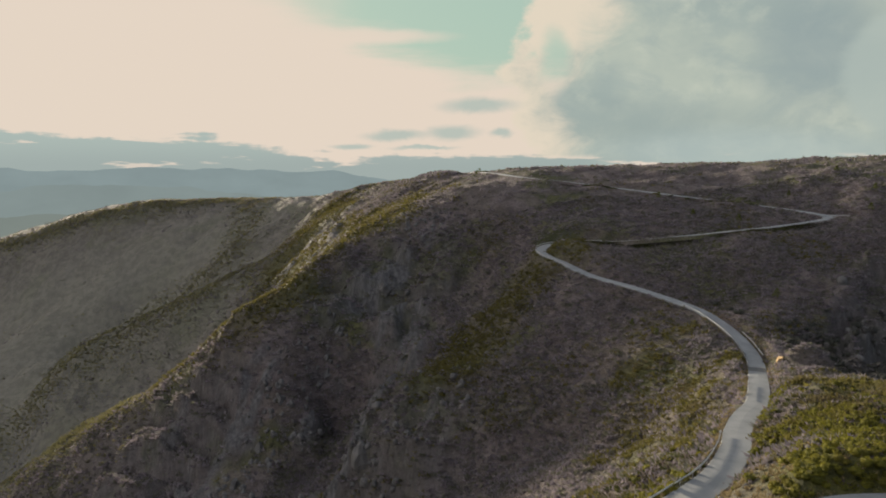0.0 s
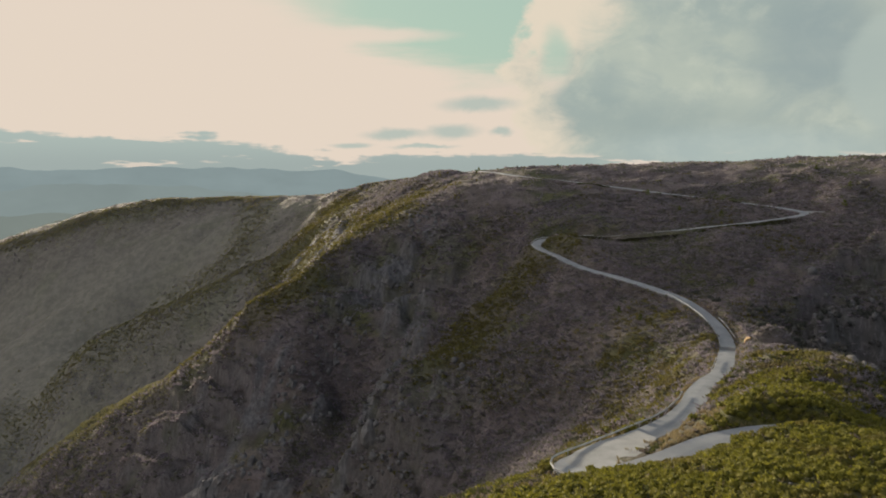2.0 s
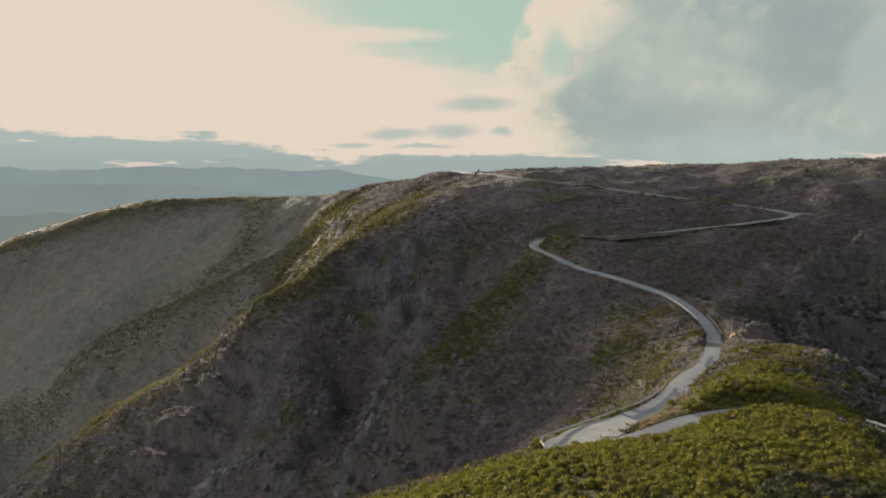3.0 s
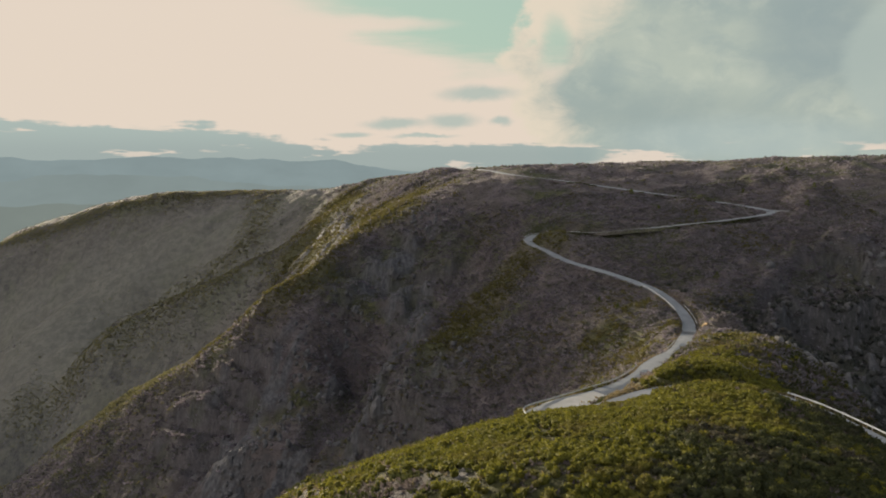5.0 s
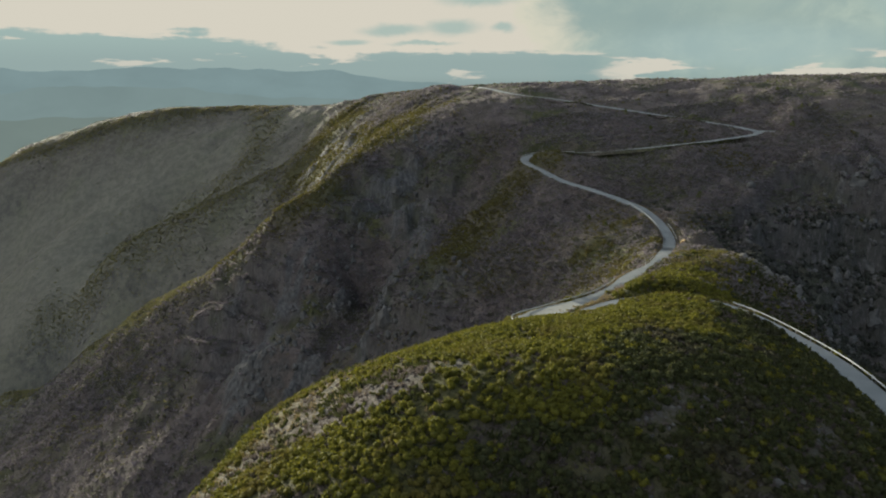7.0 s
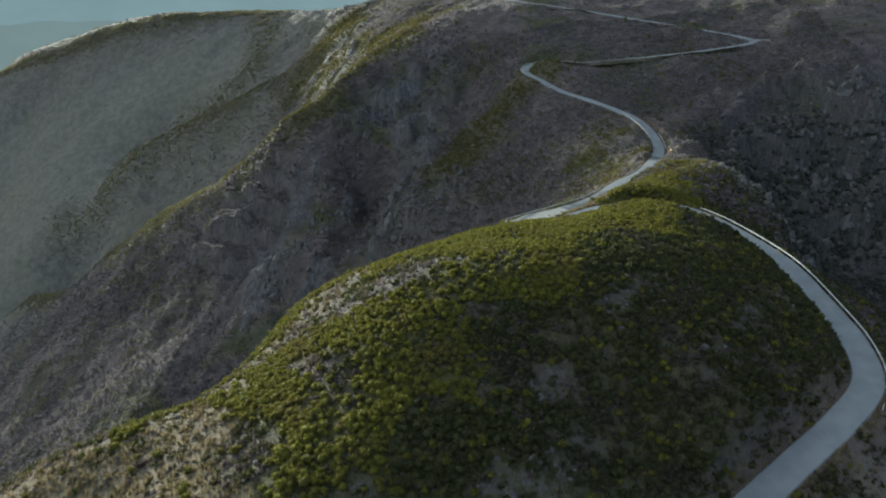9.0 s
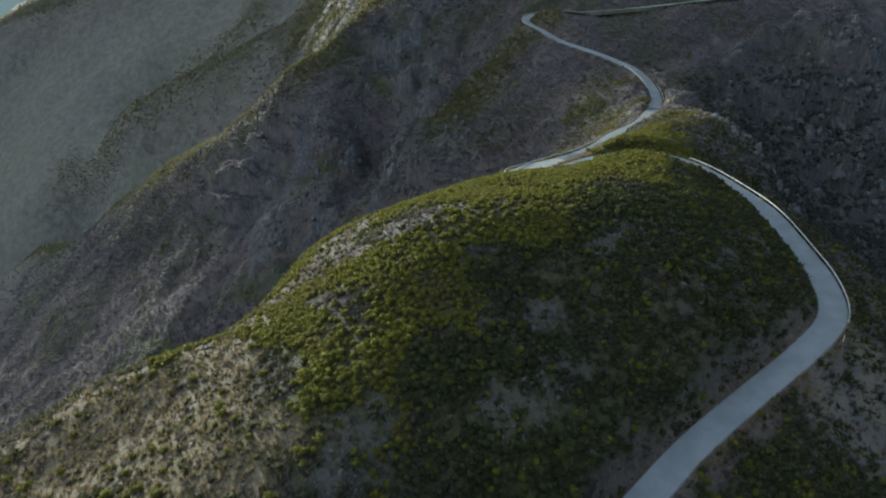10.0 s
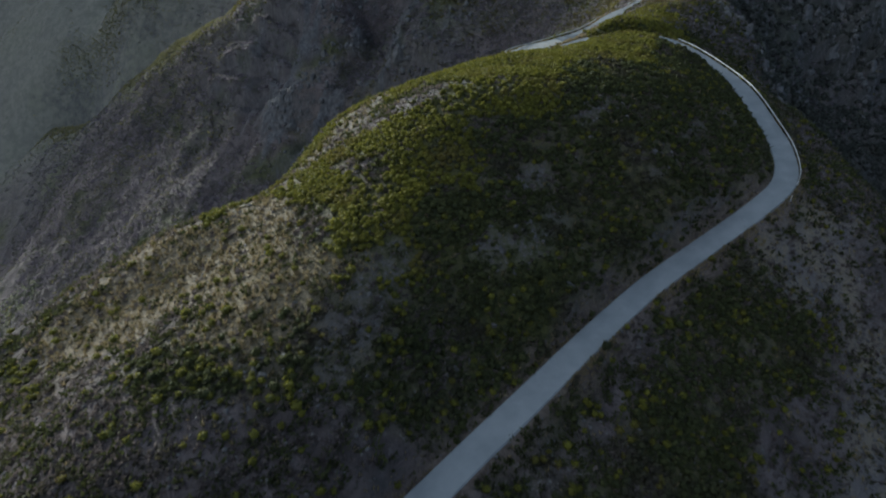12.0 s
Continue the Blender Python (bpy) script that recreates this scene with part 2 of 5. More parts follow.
# ------------------------------------------------------------------ the lie of the land
# Landform lines: x, y and height over the first camera, in metres.
LAND = {
    "near_hill_top": [(-6, 9, -22.5), (6, 20, -24), (27, 16, -22.5), (23, 3, -22), (-5, -5, -23.5), (43, 6, -27.5), (30, 35, -24.8), (10, 38, -27.4), (43, 40, -26.4), (44.5, 51, -27.6), (49, 49, -29.6), (53.5, 36, -29.8), (36, 51, -27.9), (27, 46, -27.9), (42, 68, -29.3), (49, 76, -31), (54, 84, -33), (52, 99, -36.6), (58, 111, -38.5)],
    "near_hill_south": [(9, -13, -27.8), (31, -10, -29.5), (10, -24, -29), (23, -15, -32.5), (41, -6, -32.5), (-10, -33, -30), (4, -31, -33), (-2, -37, -35.5), (7, -38, -39), (-1, -45, -38.5)],
    "near_hill_west": [(-17, -14, -28.8), (-26, -15, -31.6), (-40, -1, -40.5), (-21, 9, -32), (-44, -28, -38), (-49, -35, -38.8), (-32, -47, -32.4), (-22, -47, -31.7), (-11, -46, -31.7), (-39, -49, -33.5), (-54, -36, -42), (-46, -4, -41), (-52, -7, -42.5), (-61, -15, -45.3), (-66, -21, -46.8), (-71, -30, -47.5), (-12, 40, -35.2), (-3, 40, -31.5), (-22, 54, -45), (-26, 60, -48), (-32, 28, -42.5)],
    "near_hill_foot": [(-62, 10, -80), (-52, 35, -80), (-46, 72, -86), (-90, -14, -88), (-100, -36, -88), (-30, -75, -35), (-12, -75, -38), (-60, -80, -48), (-118, -60, -118), (-105, 20, -150), (-25, -110, -44), (20, -70, -47), (30, -100, -62)],
    "right_of_road": [(51, -22, -45), (64, -16, -49.6), (30, -35, -43.7), (59, -10, -41), (68, -9, -44), (72, 20, -40.5), (71, 45, -39), (78, 32, -42.5), (84, 21, -48), (89, 9, -54), (97, 42, -78), (107, 26, -94), (92, -22, -68), (60, -50, -62), (66, 70, -37)],
    "right_spur": [(84, 100, -40.5), (88, 94, -46.6), (81, 145, -42.5), (95, 122, -50), (100, 80, -66), (100, 165, -50)],
    "right_gorge": [(125, 120, -90), (140, 75, -125), (132, 25, -135), (125, -40, -130), (170, 130, -105), (210, 60, -130), (300, 0, -150), (240, 180, -90)],
    "far_side_right": [(111, 181, -55.5), (140, 194, -50), (159, 193, -52), (147, 178, -71), (122, 198, -46), (140, 214, -42.5), (155, 215, -43), (105, 190, -44.5), (98, 209, -38), (121, 217, -35), (146, 219, -36), (166, 222, -28), (165, 244, -21.5), (142, 237, -27.7)],
    "middle_slope": [(99, 235, -29.3), (88, 271, -23.7), (119, 243, -25.9), (91, 213, -42), (74, 193, -46.4), (55, 189, -52.5), (43, 181, -61.5), (33, 174, -72.6), (20, 159, -76.7), (40, 140, -62), (18, 110, -60), (0, 90, -64)],
    "plateau": [(34, 341, -11.7), (143, 317, -8.6), (171, 320, -2.6), (181, 288, -7.8), (24, 416, -3.2), (-5, 463, -2.6), (100, 425, 2), (200, 415, 4.5), (320, 400, 5), (450, 400, 4), (60, 520, -5), (200, 520, -6), (300, 300, -1), (260, 235, -28), (330, 180, -60)],
    "green_spur": [(40, 270, -33), (19, 252, -50.9), (2, 214, -67), (13, 232, -63), (-6, 207, -77), (-24, 223, -77.2), (-16, 259, -75), (23, 273, -52)],
    "gully_one": [(-5, 321, -29), (-29, 302, -48.6), (-36, 322, -36.6), (-44, 263, -103), (-55, 255, -90), (-56, 270, -79), (10, 352, -12.2), (-101, 192, -144), (-72, 220, -107), (-72, 243, -102)],
    "spur_one": [(-15, 381, -16.7), (-31, 415, -21.5), (-49, 344, -33), (-63, 318, -44), (-76, 301, -56), (-88, 296, -65), (-120, 303, -92), (-147, 314, -109), (-175, 334, -127), (-222, 351, -160), (-319, 393, -221), (-420, 430, -275), (-84, 319, -73), (-114, 325, -103), (-140, 337, -122), (-167, 356, -141), (-214, 374, -175), (-134, 155, -164), (-151, 122, -182), (-222, 300, -169), (-225, 250, -184), (-230, 200, -204), (-175, 280, -145), (-178, 230, -167), (-182, 180, -187), (-121, 254, -123), (-142, 270, -130), (-130, 220, -147), (-150, 200, -160), (-100, 240, -121)],
    "gully_two": [(-72, 425, -45), (-112, 398, -99), (-170, 405, -152), (-240, 425, -205), (-330, 455, -260)],
    "spur_two": [(-73, 561, -18.5), (-99, 600, -22.5), (-130, 642, -26.5), (-103, 535, -45.7), (-101, 482, -64), (-150, 512, -82), (-208, 491, -111), (-270, 480, -143), (-350, 490, -190)],
    "spur_three": [(-187, 702, -29), (-177, 587, -73), (-230, 575, -112), (-300, 565, -150), (-150, 552, -86), (-210, 538, -120)],
    "left_ridge": [(-299, 700, -36), (-362, 700, -49), (-426, 700, -73), (-490, 700, -95), (-560, 730, -124), (-60, 650, -32), (-187, 900, -130), (-343, 900, -150), (-60, 800, -100), (-450, 600, -180), (-650, 760, -178)],
    "gorge_floor": [(-38, 232, -106), (-52, 190, -133), (-75, 150, -158), (-110, 112, -178), (-150, 72, -196), (-220, 40, -230), (-320, 60, -270), (-480, 150, -310)],
    "valley_left": [(-290, 260, -240), (-400, 330, -280), (-500, 430, -295), (-640, 560, -290), (-150, -60, -190), (-300, -100, -280)],
}
ROAD = [(-52, -118, -42), (-30, -92, -41.5), (-20, -79, -41.2), (-9, -66, -41), (0, -55.5, -41), (9, -45.5, -40.8), (18, -35.5, -40.5),
        (29, -24, -40.3), (40, -14.8, -39.5), (50.6, -7.2, -37.2), (57.3, -0.6, -35.8), (60.1, 8.2, -34.8), (60.6, 18.6, -33.8), (60.1, 31.8, -32.5),
        (57.0, 42.6, -31.5), (52.6, 52.2, -30.7), (47.2, 59.6, -30.8), (40, 61.8, -31.3), (32, 59.5, -31.5), (24, 55.2, -32.2), (17, 53.3, -33.1),
        (14, 57, -33.8), (19, 63, -34.6), (26, 71, -35.7), (34, 81, -37.2), (41, 93, -38.9)]
ROAD_FAR = [(41, 93, -38.9), (45.6, 102.8, -40.2), (51.6, 113.7, -41.7), (59.2, 125.6, -43.3), (68.2, 145, -45.6), (79, 171, -48), (81, 187, -45.8), (78.6, 204, -43), (73, 216, -41.4),
            (64, 229, -39.5), (53, 245, -37.9), (45.5, 260, -35.3), (40, 269, -33.4), (39.5, 276, -32), (44, 281, -30.6), (54, 277.5, -29.6), (73, 267, -27.7), (94, 260, -24.9),
            (117, 259, -22.5), (139, 263, -20.2), (149, 267, -18.6), (146, 274, -17.2), (131, 291, -15), (112, 311, -12.7),
            (90, 331, -9.8), (65, 352, -6.7), (43, 372, -4.4), (28, 420, -2.2), (18, 470, -3), (0, 540, -12)]


def spline(points, step):
    """A smooth line through the points, sampled every step metres."""
    p = np.array(points, float)
    p = np.vstack([2 * p[0] - p[1], p, 2 * p[-1] - p[-2]])
    out = []
    for a, b, c, d in zip(p[:-3], p[1:-2], p[2:-1], p[3:]):
        n = max(2, int(np.linalg.norm(c - b) / step))
        s = np.linspace(0, 1, n, endpoint=False)[:, None]
        out.append(0.5 * (2 * b + (c - a) * s + (2 * a - 5 * b + 4 * c - d) * s ** 2 + (3 * b - a - 3 * c + d) * s ** 3))
    out.append(p[-2][None])
    return np.vstack(out)


ROAD_LINE = spline(ROAD + ROAD_FAR[1:], 1.0)
# the wide gravel turning place inside the hairpin, and the pull-off at the upper bend: outline and height
TURN_PLACE = [(12.2, 56.3, -33.8), (15.5, 62.3, -34.1), (19.5, 66.5, -34.5), (26, 72.5, -35.4), (27.5, 68.5, -34.9), (24.5, 63.3, -34), (27, 60, -32.8), (31, 58.3, -31.5), (27, 55.3, -32), (21, 53.6, -32.9), (15.5, 54, -33.5)]
PULL_OFF = [(147.5, 271, -18.0), (151, 270.8, -17.8), (158, 267, -17.7), (158, 264.5, -18.2), (150, 264.4, -19.0), (146.5, 265, -19.2)]
SHELF = np.array([(17, 58, -33.8), (20, 61, -34), (22, 58, -33.2), (18, 55, -33.4), (23, 65, -34.3), (147, 268, -18.5), (151, 267.5, -18.2), (155, 266, -18)])
LEVELS = np.vstack([ROAD_LINE, SHELF])
ROAD_XY = LEVELS[:, :2]

KNOTS = np.array([q for line in LAND.values() for q in line] + ROAD[1::3] + ROAD_FAR[1::3], float)


def plate_matrix(a):
    d2 = ((a[:, None, :2] - KNOTS[None, :, :2]) ** 2).sum(2) / 1e4
    return 0.5 * d2 * np.log(d2 + 1e-12)


def fit_plate():
    n = len(KNOTS)
    m = np.zeros((n + 3, n + 3))
    m[:n, :n] = plate_matrix(KNOTS) + np.eye(n) * 0.004
    lin = np.c_[np.ones(n), KNOTS[:, :2] / 100]
    m[:n, n:], m[n:, :n] = lin, lin.T
    return np.linalg.solve(m, np.r_[KNOTS[:, 2], 0, 0, 0])


PLATE = fit_plate()


def lattice(ix, iy, seed):
    h = (ix * 374761393 + iy * 668265263 + seed * 1442695041) & 0xFFFFFFFF
    h = ((h ^ (h >> 13)) * 1274126177) & 0xFFFFFFFF
    return ((h ^ (h >> 16)) & 0xFFFF) / 65535.0


def value_noise(x, y, seed):
    ix, iy = np.floor(x).astype(np.int64), np.floor(y).astype(np.int64)
    fx, fy = x - ix, y - iy
    fx, fy = fx * fx * fx * (fx * (fx * 6 - 15) + 10), fy * fy * fy * (fy * (fy * 6 - 15) + 10)
    a, b = lattice(ix, iy, seed), lattice(ix + 1, iy, seed)
    c, d = lattice(ix, iy + 1, seed), lattice(ix + 1, iy + 1, seed)
    return (a + (b - a) * fx) * (1 - fy) + (c + (d - c) * fx) * fy - 0.5


def fractal(x, y, size, octaves, seed, ridged=False):
    total, amp = np.zeros_like(x), 1.0
    for o in range(octaves):
        ang = 0.6 + o * 1.1
        u = (x * math.cos(ang) - y * math.sin(ang)) / size
        v = (x * math.sin(ang) + y * math.cos(ang)) / size
        n = value_noise(u, v, seed + o * 17)
        total += amp * ((0.25 - abs(n)) * 2 if ridged else n * 2)
        size, amp = size * 0.5, amp * 0.5
    return total


def step01(v, lo, hi):
    s = np.clip((v - lo) / (hi - lo), 0, 1)
    return s * s * (3 - 2 * s)


def plate_height(x, y):
    out = np.empty_like(x)
    for i in range(0, len(x), 20000):
        xy = np.c_[x[i:i + 20000], y[i:i + 20000]]
        out[i:i + 20000] = plate_matrix(xy) @ PLATE[:-3] + PLATE[-3] + xy / 100 @ PLATE[-2:]
    far = step01(np.hypot(x + 60, y - 330), 700, 1100)
    hills = -285 + 70 * fractal(x, y, 900.0, 4, 5)
    return out * (1 - far) + np.clip(hills, -360, -180) * far


# the same surface on a close grid, with its steepness, for quick reading
GRID_X, GRID_Y, CELL = -700.0, -150.0, 2.5
GRID_NX, GRID_NY = 460, 420
gx, gy = np.meshgrid(GRID_X + CELL * np.arange(GRID_NX), GRID_Y + CELL * np.arange(GRID_NY))
GRID_Z = plate_height(gx.ravel(), gy.ravel()).reshape(GRID_NY, GRID_NX)
GRID_SLOPE = np.hypot(*np.gradient(GRID_Z, CELL))


def read_grid(grid, x, y):
    u, v = np.clip((x - GRID_X) / CELL, 0, GRID_NX - 1.001), np.clip((y - GRID_Y) / CELL, 0, GRID_NY - 1.001)
    i, j = u.astype(int), v.astype(int)
    fu, fv = u - i, v - j
    return (grid[j, i] * (1 - fu) + grid[j, i + 1] * fu) * (1 - fv) + (grid[j + 1, i] * (1 - fu) + grid[j + 1, i + 1] * fu) * fv


def bare_height(x, y):
    """The land without the road."""
    z = read_grid(GRID_Z, x, y)
    out = (x < GRID_X) | (x > GRID_X + CELL * (GRID_NX - 1)) | (y < GRID_Y) | (y > GRID_Y + CELL * (GRID_NY - 1))
    if out.any():
        z[out] = plate_height(x[out], y[out])
    return z


def slope_of(x, y):
    return read_grid(GRID_SLOPE, x, y)


def road_distance(x, y):
    """Distance to the middle of the road, and the road's height there."""
    dist, level = np.full(len(x), 99.0), np.zeros(len(x))
    near = np.where((x > -75) & (x < 185) & (y > -130) & (y < 560))[0]
    for i in range(0, len(near), 8000):
        k = near[i:i + 8000]
        d2 = (x[k, None] - ROAD_XY[None, :, 0]) ** 2 + (y[k, None] - ROAD_XY[None, :, 1]) ** 2
        j = d2.argmin(1)
        dist[k], level[k] = np.sqrt(d2[np.arange(len(k)), j]), LEVELS[j, 2]
    return dist, level


def line_distance(x, y, line):
    best = np.full(len(x), 1e9)
    for (ax, ay), (bx, by) in zip(line[:-1], line[1:]):
        t = np.clip(((x - ax) * (bx - ax) + (y - ay) * (by - ay)) / ((bx - ax) ** 2 + (by - ay) ** 2), 0, 1)
        best = np.minimum(best, np.hypot(x - ax - t * (bx - ax), y - ay - t * (by - ay)))
    return best


CREST = [(46, 56), (28, 36), (12, 21), (3, 9), (-4, -4), (-8, -14), (-11, -24), (-12, -31)]
BROW = [(54, 90), (46, 72), (34, 54), (18, 44), (2, 34), (-6, 22)]
GORSE_WEST = [(-10, -2), (-18, 0), (-26, -2), (-25, -9), (-19, -14), (-14, -22), (-11, -30)]
GORSE_EDGE = [(14, 44), (2, 40), (-8, 38), (-20, 52), (-26, 20), (-34, 0), (-42, -10)]
GORSE_TURN = [(8, 55), (11, 62), (16, 69), (24, 77)]
GORSE_LOW = [(-62, -39), (-54, -33), (-47, -29)]
STREAKS = [[(0, 12), (-6, 8), (-14, 9), (-24, 12), (-28, 4)], [(-11, -31), (-13, -40), (-16, -48)], [(19, -1), (25, 5)], [(41, 2), (43, 6)], [(6, -18), (12, -13)], [(9, -25), (13, -20)],
           [(3, -27), (5, -24)], [(34, -9), (35, -6)], [(-16, 46), (-16, 22)], [(-30, 8), (-36, -6)]]
PALE_SLOPE = [(58, -12), (64, -18), (68, -30), (64, -44), (56, -58)]
THICKET = [(50, -24), (40, -33), (32, -44), (22, -56), (12, -68)]
SPURS = [[(-15, 381), (-49, 344), (-88, 296), (-147, 314), (-222, 351), (-319, 393)], [(-73, 561), (-103, 535), (-150, 512), (-208, 491), (-270, 480), (-350, 490)],
         [(-187, 702), (-177, 587), (-230, 575), (-300, 565)], [(-187, 702), (-299, 700), (-426, 700), (-560, 730), (-650, 760)]]


def gorse_field(x, y):
    """Closed gorse: the hilltop, a lobe down the sunny side and thin bands along the brink."""
    ragged = 5 * fractal(x, y, 11.0, 3, 51)
    # east of CREST the shade line ends the yellow gorse; dark bushes follow
    out = 1 - step01(line_distance(x, y, CREST) + ragged + 3 * step01(-y, 0, 14), 8, 14)
    out = np.maximum(out, 1 - step01(line_distance(x, y, BROW) + ragged, 7, 13))
    for line, wide in ((GORSE_WEST, 6.5), (GORSE_EDGE, 3.2), (GORSE_LOW, 2.6), (GORSE_TURN, 2.4)):
        out = np.maximum(out, 1.0 * (1 - step01(line_distance(x, y, line) + 0.6 * ragged, wide - 1.5, wide + 2.0)))
    return out * (1 - 0.85 * step01(-y + 8 * fractal(x, y, 10.0, 2, 49), 33, 40) * (1 - step01(-x, 40, 45)))


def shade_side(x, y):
    """The near hill's shaded side, its bushes coloured dark as shade, and thickets down to and below the road."""
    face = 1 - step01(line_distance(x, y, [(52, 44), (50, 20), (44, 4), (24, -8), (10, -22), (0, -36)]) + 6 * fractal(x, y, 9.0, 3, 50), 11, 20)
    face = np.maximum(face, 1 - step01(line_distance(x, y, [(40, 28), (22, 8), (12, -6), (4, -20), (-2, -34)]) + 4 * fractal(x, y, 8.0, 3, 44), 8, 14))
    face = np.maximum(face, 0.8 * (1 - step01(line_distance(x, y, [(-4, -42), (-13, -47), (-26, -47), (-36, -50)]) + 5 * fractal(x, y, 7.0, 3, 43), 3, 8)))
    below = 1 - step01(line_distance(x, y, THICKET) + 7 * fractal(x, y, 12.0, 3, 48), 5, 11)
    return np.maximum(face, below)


def pale_field(x, y):
    """Bare grey-brown slope beyond the road, with thin grass."""
    return 1 - step01(line_distance(x, y, PALE_SLOPE) + 7 * fractal(x, y, 13.0, 3, 47), 6, 14)


def dry_field(x, y):
    turf = 1 - step01(line_distance(x, y, [(-35, -19), (-40, -25), (-50, -29), (-34, -33), (-27, -40)]) + 7 * fractal(x, y, 10.0, 3, 52), 6, 15)
    brow = 0.25 * (1 - step01(line_distance(x, y, [(-18, 30), (-28, 8), (-36, -6)]) + 5 * fractal(x, y, 8.0, 3, 46), 3, 9))
    return np.maximum(turf, brow)


def stony_field(x, y):
    best = np.full(len(x), 99.0)
    for line in STREAKS:
        best = np.minimum(best, line_distance(x, y, line))
    return 1 - step01(best + 3 * fractal(x, y, 5.0, 3, 56) - 1.2 * step01(-x, 0, 4), 0.4, 3.0)


def gully_head(x, y):
    return 1 - step01(line_distance(x, y, [(-30, 400), (-62, 395), (-90, 430), (-104, 470), (-104, 500), (-92, 528)]) + 14 * fractal(x, y, 30.0, 3, 65), 14, 42)


def green_field(x, y):
    near_spur = 1 - step01(line_distance(x, y, [(46, 268), (22, 255), (4, 222)]), 6, 20)
    by_road = 1 - step01(line_distance(x, y, [(66, 196), (55, 160), (34, 110), (16, 78)]) + 8 * fractal(x, y, 16.0, 2, 63), 3, 12)
    saddle = 1 - step01(line_distance(x, y, [(50, 92), (60, 92), (66, 100), (74, 122)]) + 6 * fractal(x, y, 12.0, 2, 60), 5, 12)
    near_spur = np.maximum(near_spur, saddle * (0.55 + 0.6 * step01(fractal(x, y, 7.0, 3, 41), -0.2, 0.2)))
    for line in ([(50, 184), (62, 191), (73, 197)], [(58, 164), (68, 167), (74, 171)], [(36, 153), (46, 144)], [(54, 150), (62, 156)], [(24, 100), (34, 116)]):
        near_spur = np.maximum(near_spur, 1.1 * (1 - step01(line_distance(x, y, line) + 2.5 * fractal(x, y, 6.0, 2, 40), 1.2, 4.0)))
    out = np.maximum(np.maximum(near_spur * 0.85, by_road * 0.5), 0.18 * step01(fractal(x, y, 30.0, 3, 62), 0.1, 0.45))
    out = np.maximum(out, 0.9 * gully_head(x, y))
    for line, most in zip(SPURS, (0.85, 0.6, 0.5, 0.7)):
        out = np.maximum(out, most * (1 - step01(line_distance(x, y, line) + 12 * fractal(x, y, 30.0, 3, 66), 8, 34)))
    return out


def verge_field(x, y):
    """Trodden earth and thin grass along the near stretch of road."""
    d, _ = road_distance(x, y)
    return (1 - step01(d + 1.2 * fractal(x, y, 3.0, 3, 42), 3.0, 5.2)) * (1 - step01(y, -4, 6)) * step01(d, 1.0, 2.0)


def haze_field(x, y):
    """Pale olive haze, painted as a cover on the long slopes in the far west."""
    return step01(-x + 0.35 * (y - 300) + 30 * fractal(x, y, 80.0, 3, 94), 20, 380) * step01(y + 20 * fractal(x, y, 60.0, 2, 95), 240, 420) * (0.5 + 0.5 * step01(line_distance(x, y, SPURS[3]), 10, 80)) * (1 - 0.9 * gully_head(x, y))


def wood_field(x, y):
    """Dark closed scrub wood down the sides of the gorge beyond the road."""
    deep = step01(-bare_height(x, y), 40, 56)
    return step01(x + 6 * fractal(x, y, 24.0, 3, 91), 84, 96) * (1 - step01(y + 10 * fractal(x, y, 26.0, 3, 92), 212, 240)) * step01(y + x, 70, 130) * deep * (0.6 + 0.4 * step01(fractal(x, y, 20.0, 3, 93), -0.35, 0.05))


def rock_field(x, y):
    """Bare ribs of rock on the steep gully sides, drawn out down the slope."""
    down, along = 0.92 * x - 0.39 * y, 0.39 * x + 0.92 * y
    n = value_noise(down / 9 + 2 * fractal(x, y, 40.0, 2, 72), along / 34, 71) + 0.5 * value_noise(down / 4, along / 16, 73)
    crest = np.full(len(x), 99.0)
    for line in SPURS:
        crest = np.minimum(crest, line_distance(x, y, line))
    side = np.maximum(step01(x, 92, 112), step01(-x, -15, 10) * (1 - 0.9 * step01(-x, 95, 130)))
    return step01(n, -0.02, 0.22) * step01(slope_of(x, y), 0.55, 0.85) * step01(crest, 18, 40) * side * step01(np.hypot(x - 5, y + 5), 60, 110)


def cliff_field(x, y):
    """Where the steep sides break into cliffs and ledges: the gully to the west, the gorge to the east."""
    s = slope_of(x, y)
    crest = line_distance(x, y, SPURS[0])
    gully = step01(-x, -20, 5) * (1 - step01(-x, 120, 170)) * step01(y, 150, 190) * (1 - step01(y, 320, 350)) * step01(crest, 12, 28)
    gorge = step01(x, 88, 104) * step01(y, 40, 80) * (1 - step01(y, 222, 246))
    return np.maximum(0.85 * gully, gorge) * step01(s, 0.42, 0.75) * step01(fractal(x, y, 38.0, 3, 82), -0.45, 0.05)


def ledges(x, y, z):
    """How far a stepped profile with sheer risers departs from the smooth slope."""
    out = np.zeros_like(z)
    for tall, size, seed in ((17.0, 46.0, 83), (6.5, 17.0, 85)):
        w = z / tall + 0.9 * fractal(x, y, size, 3, seed)
        f = w - np.floor(w)
        out = out + (np.floor(w) + step01(f, 0.36, 0.64) - w) * tall
    return out


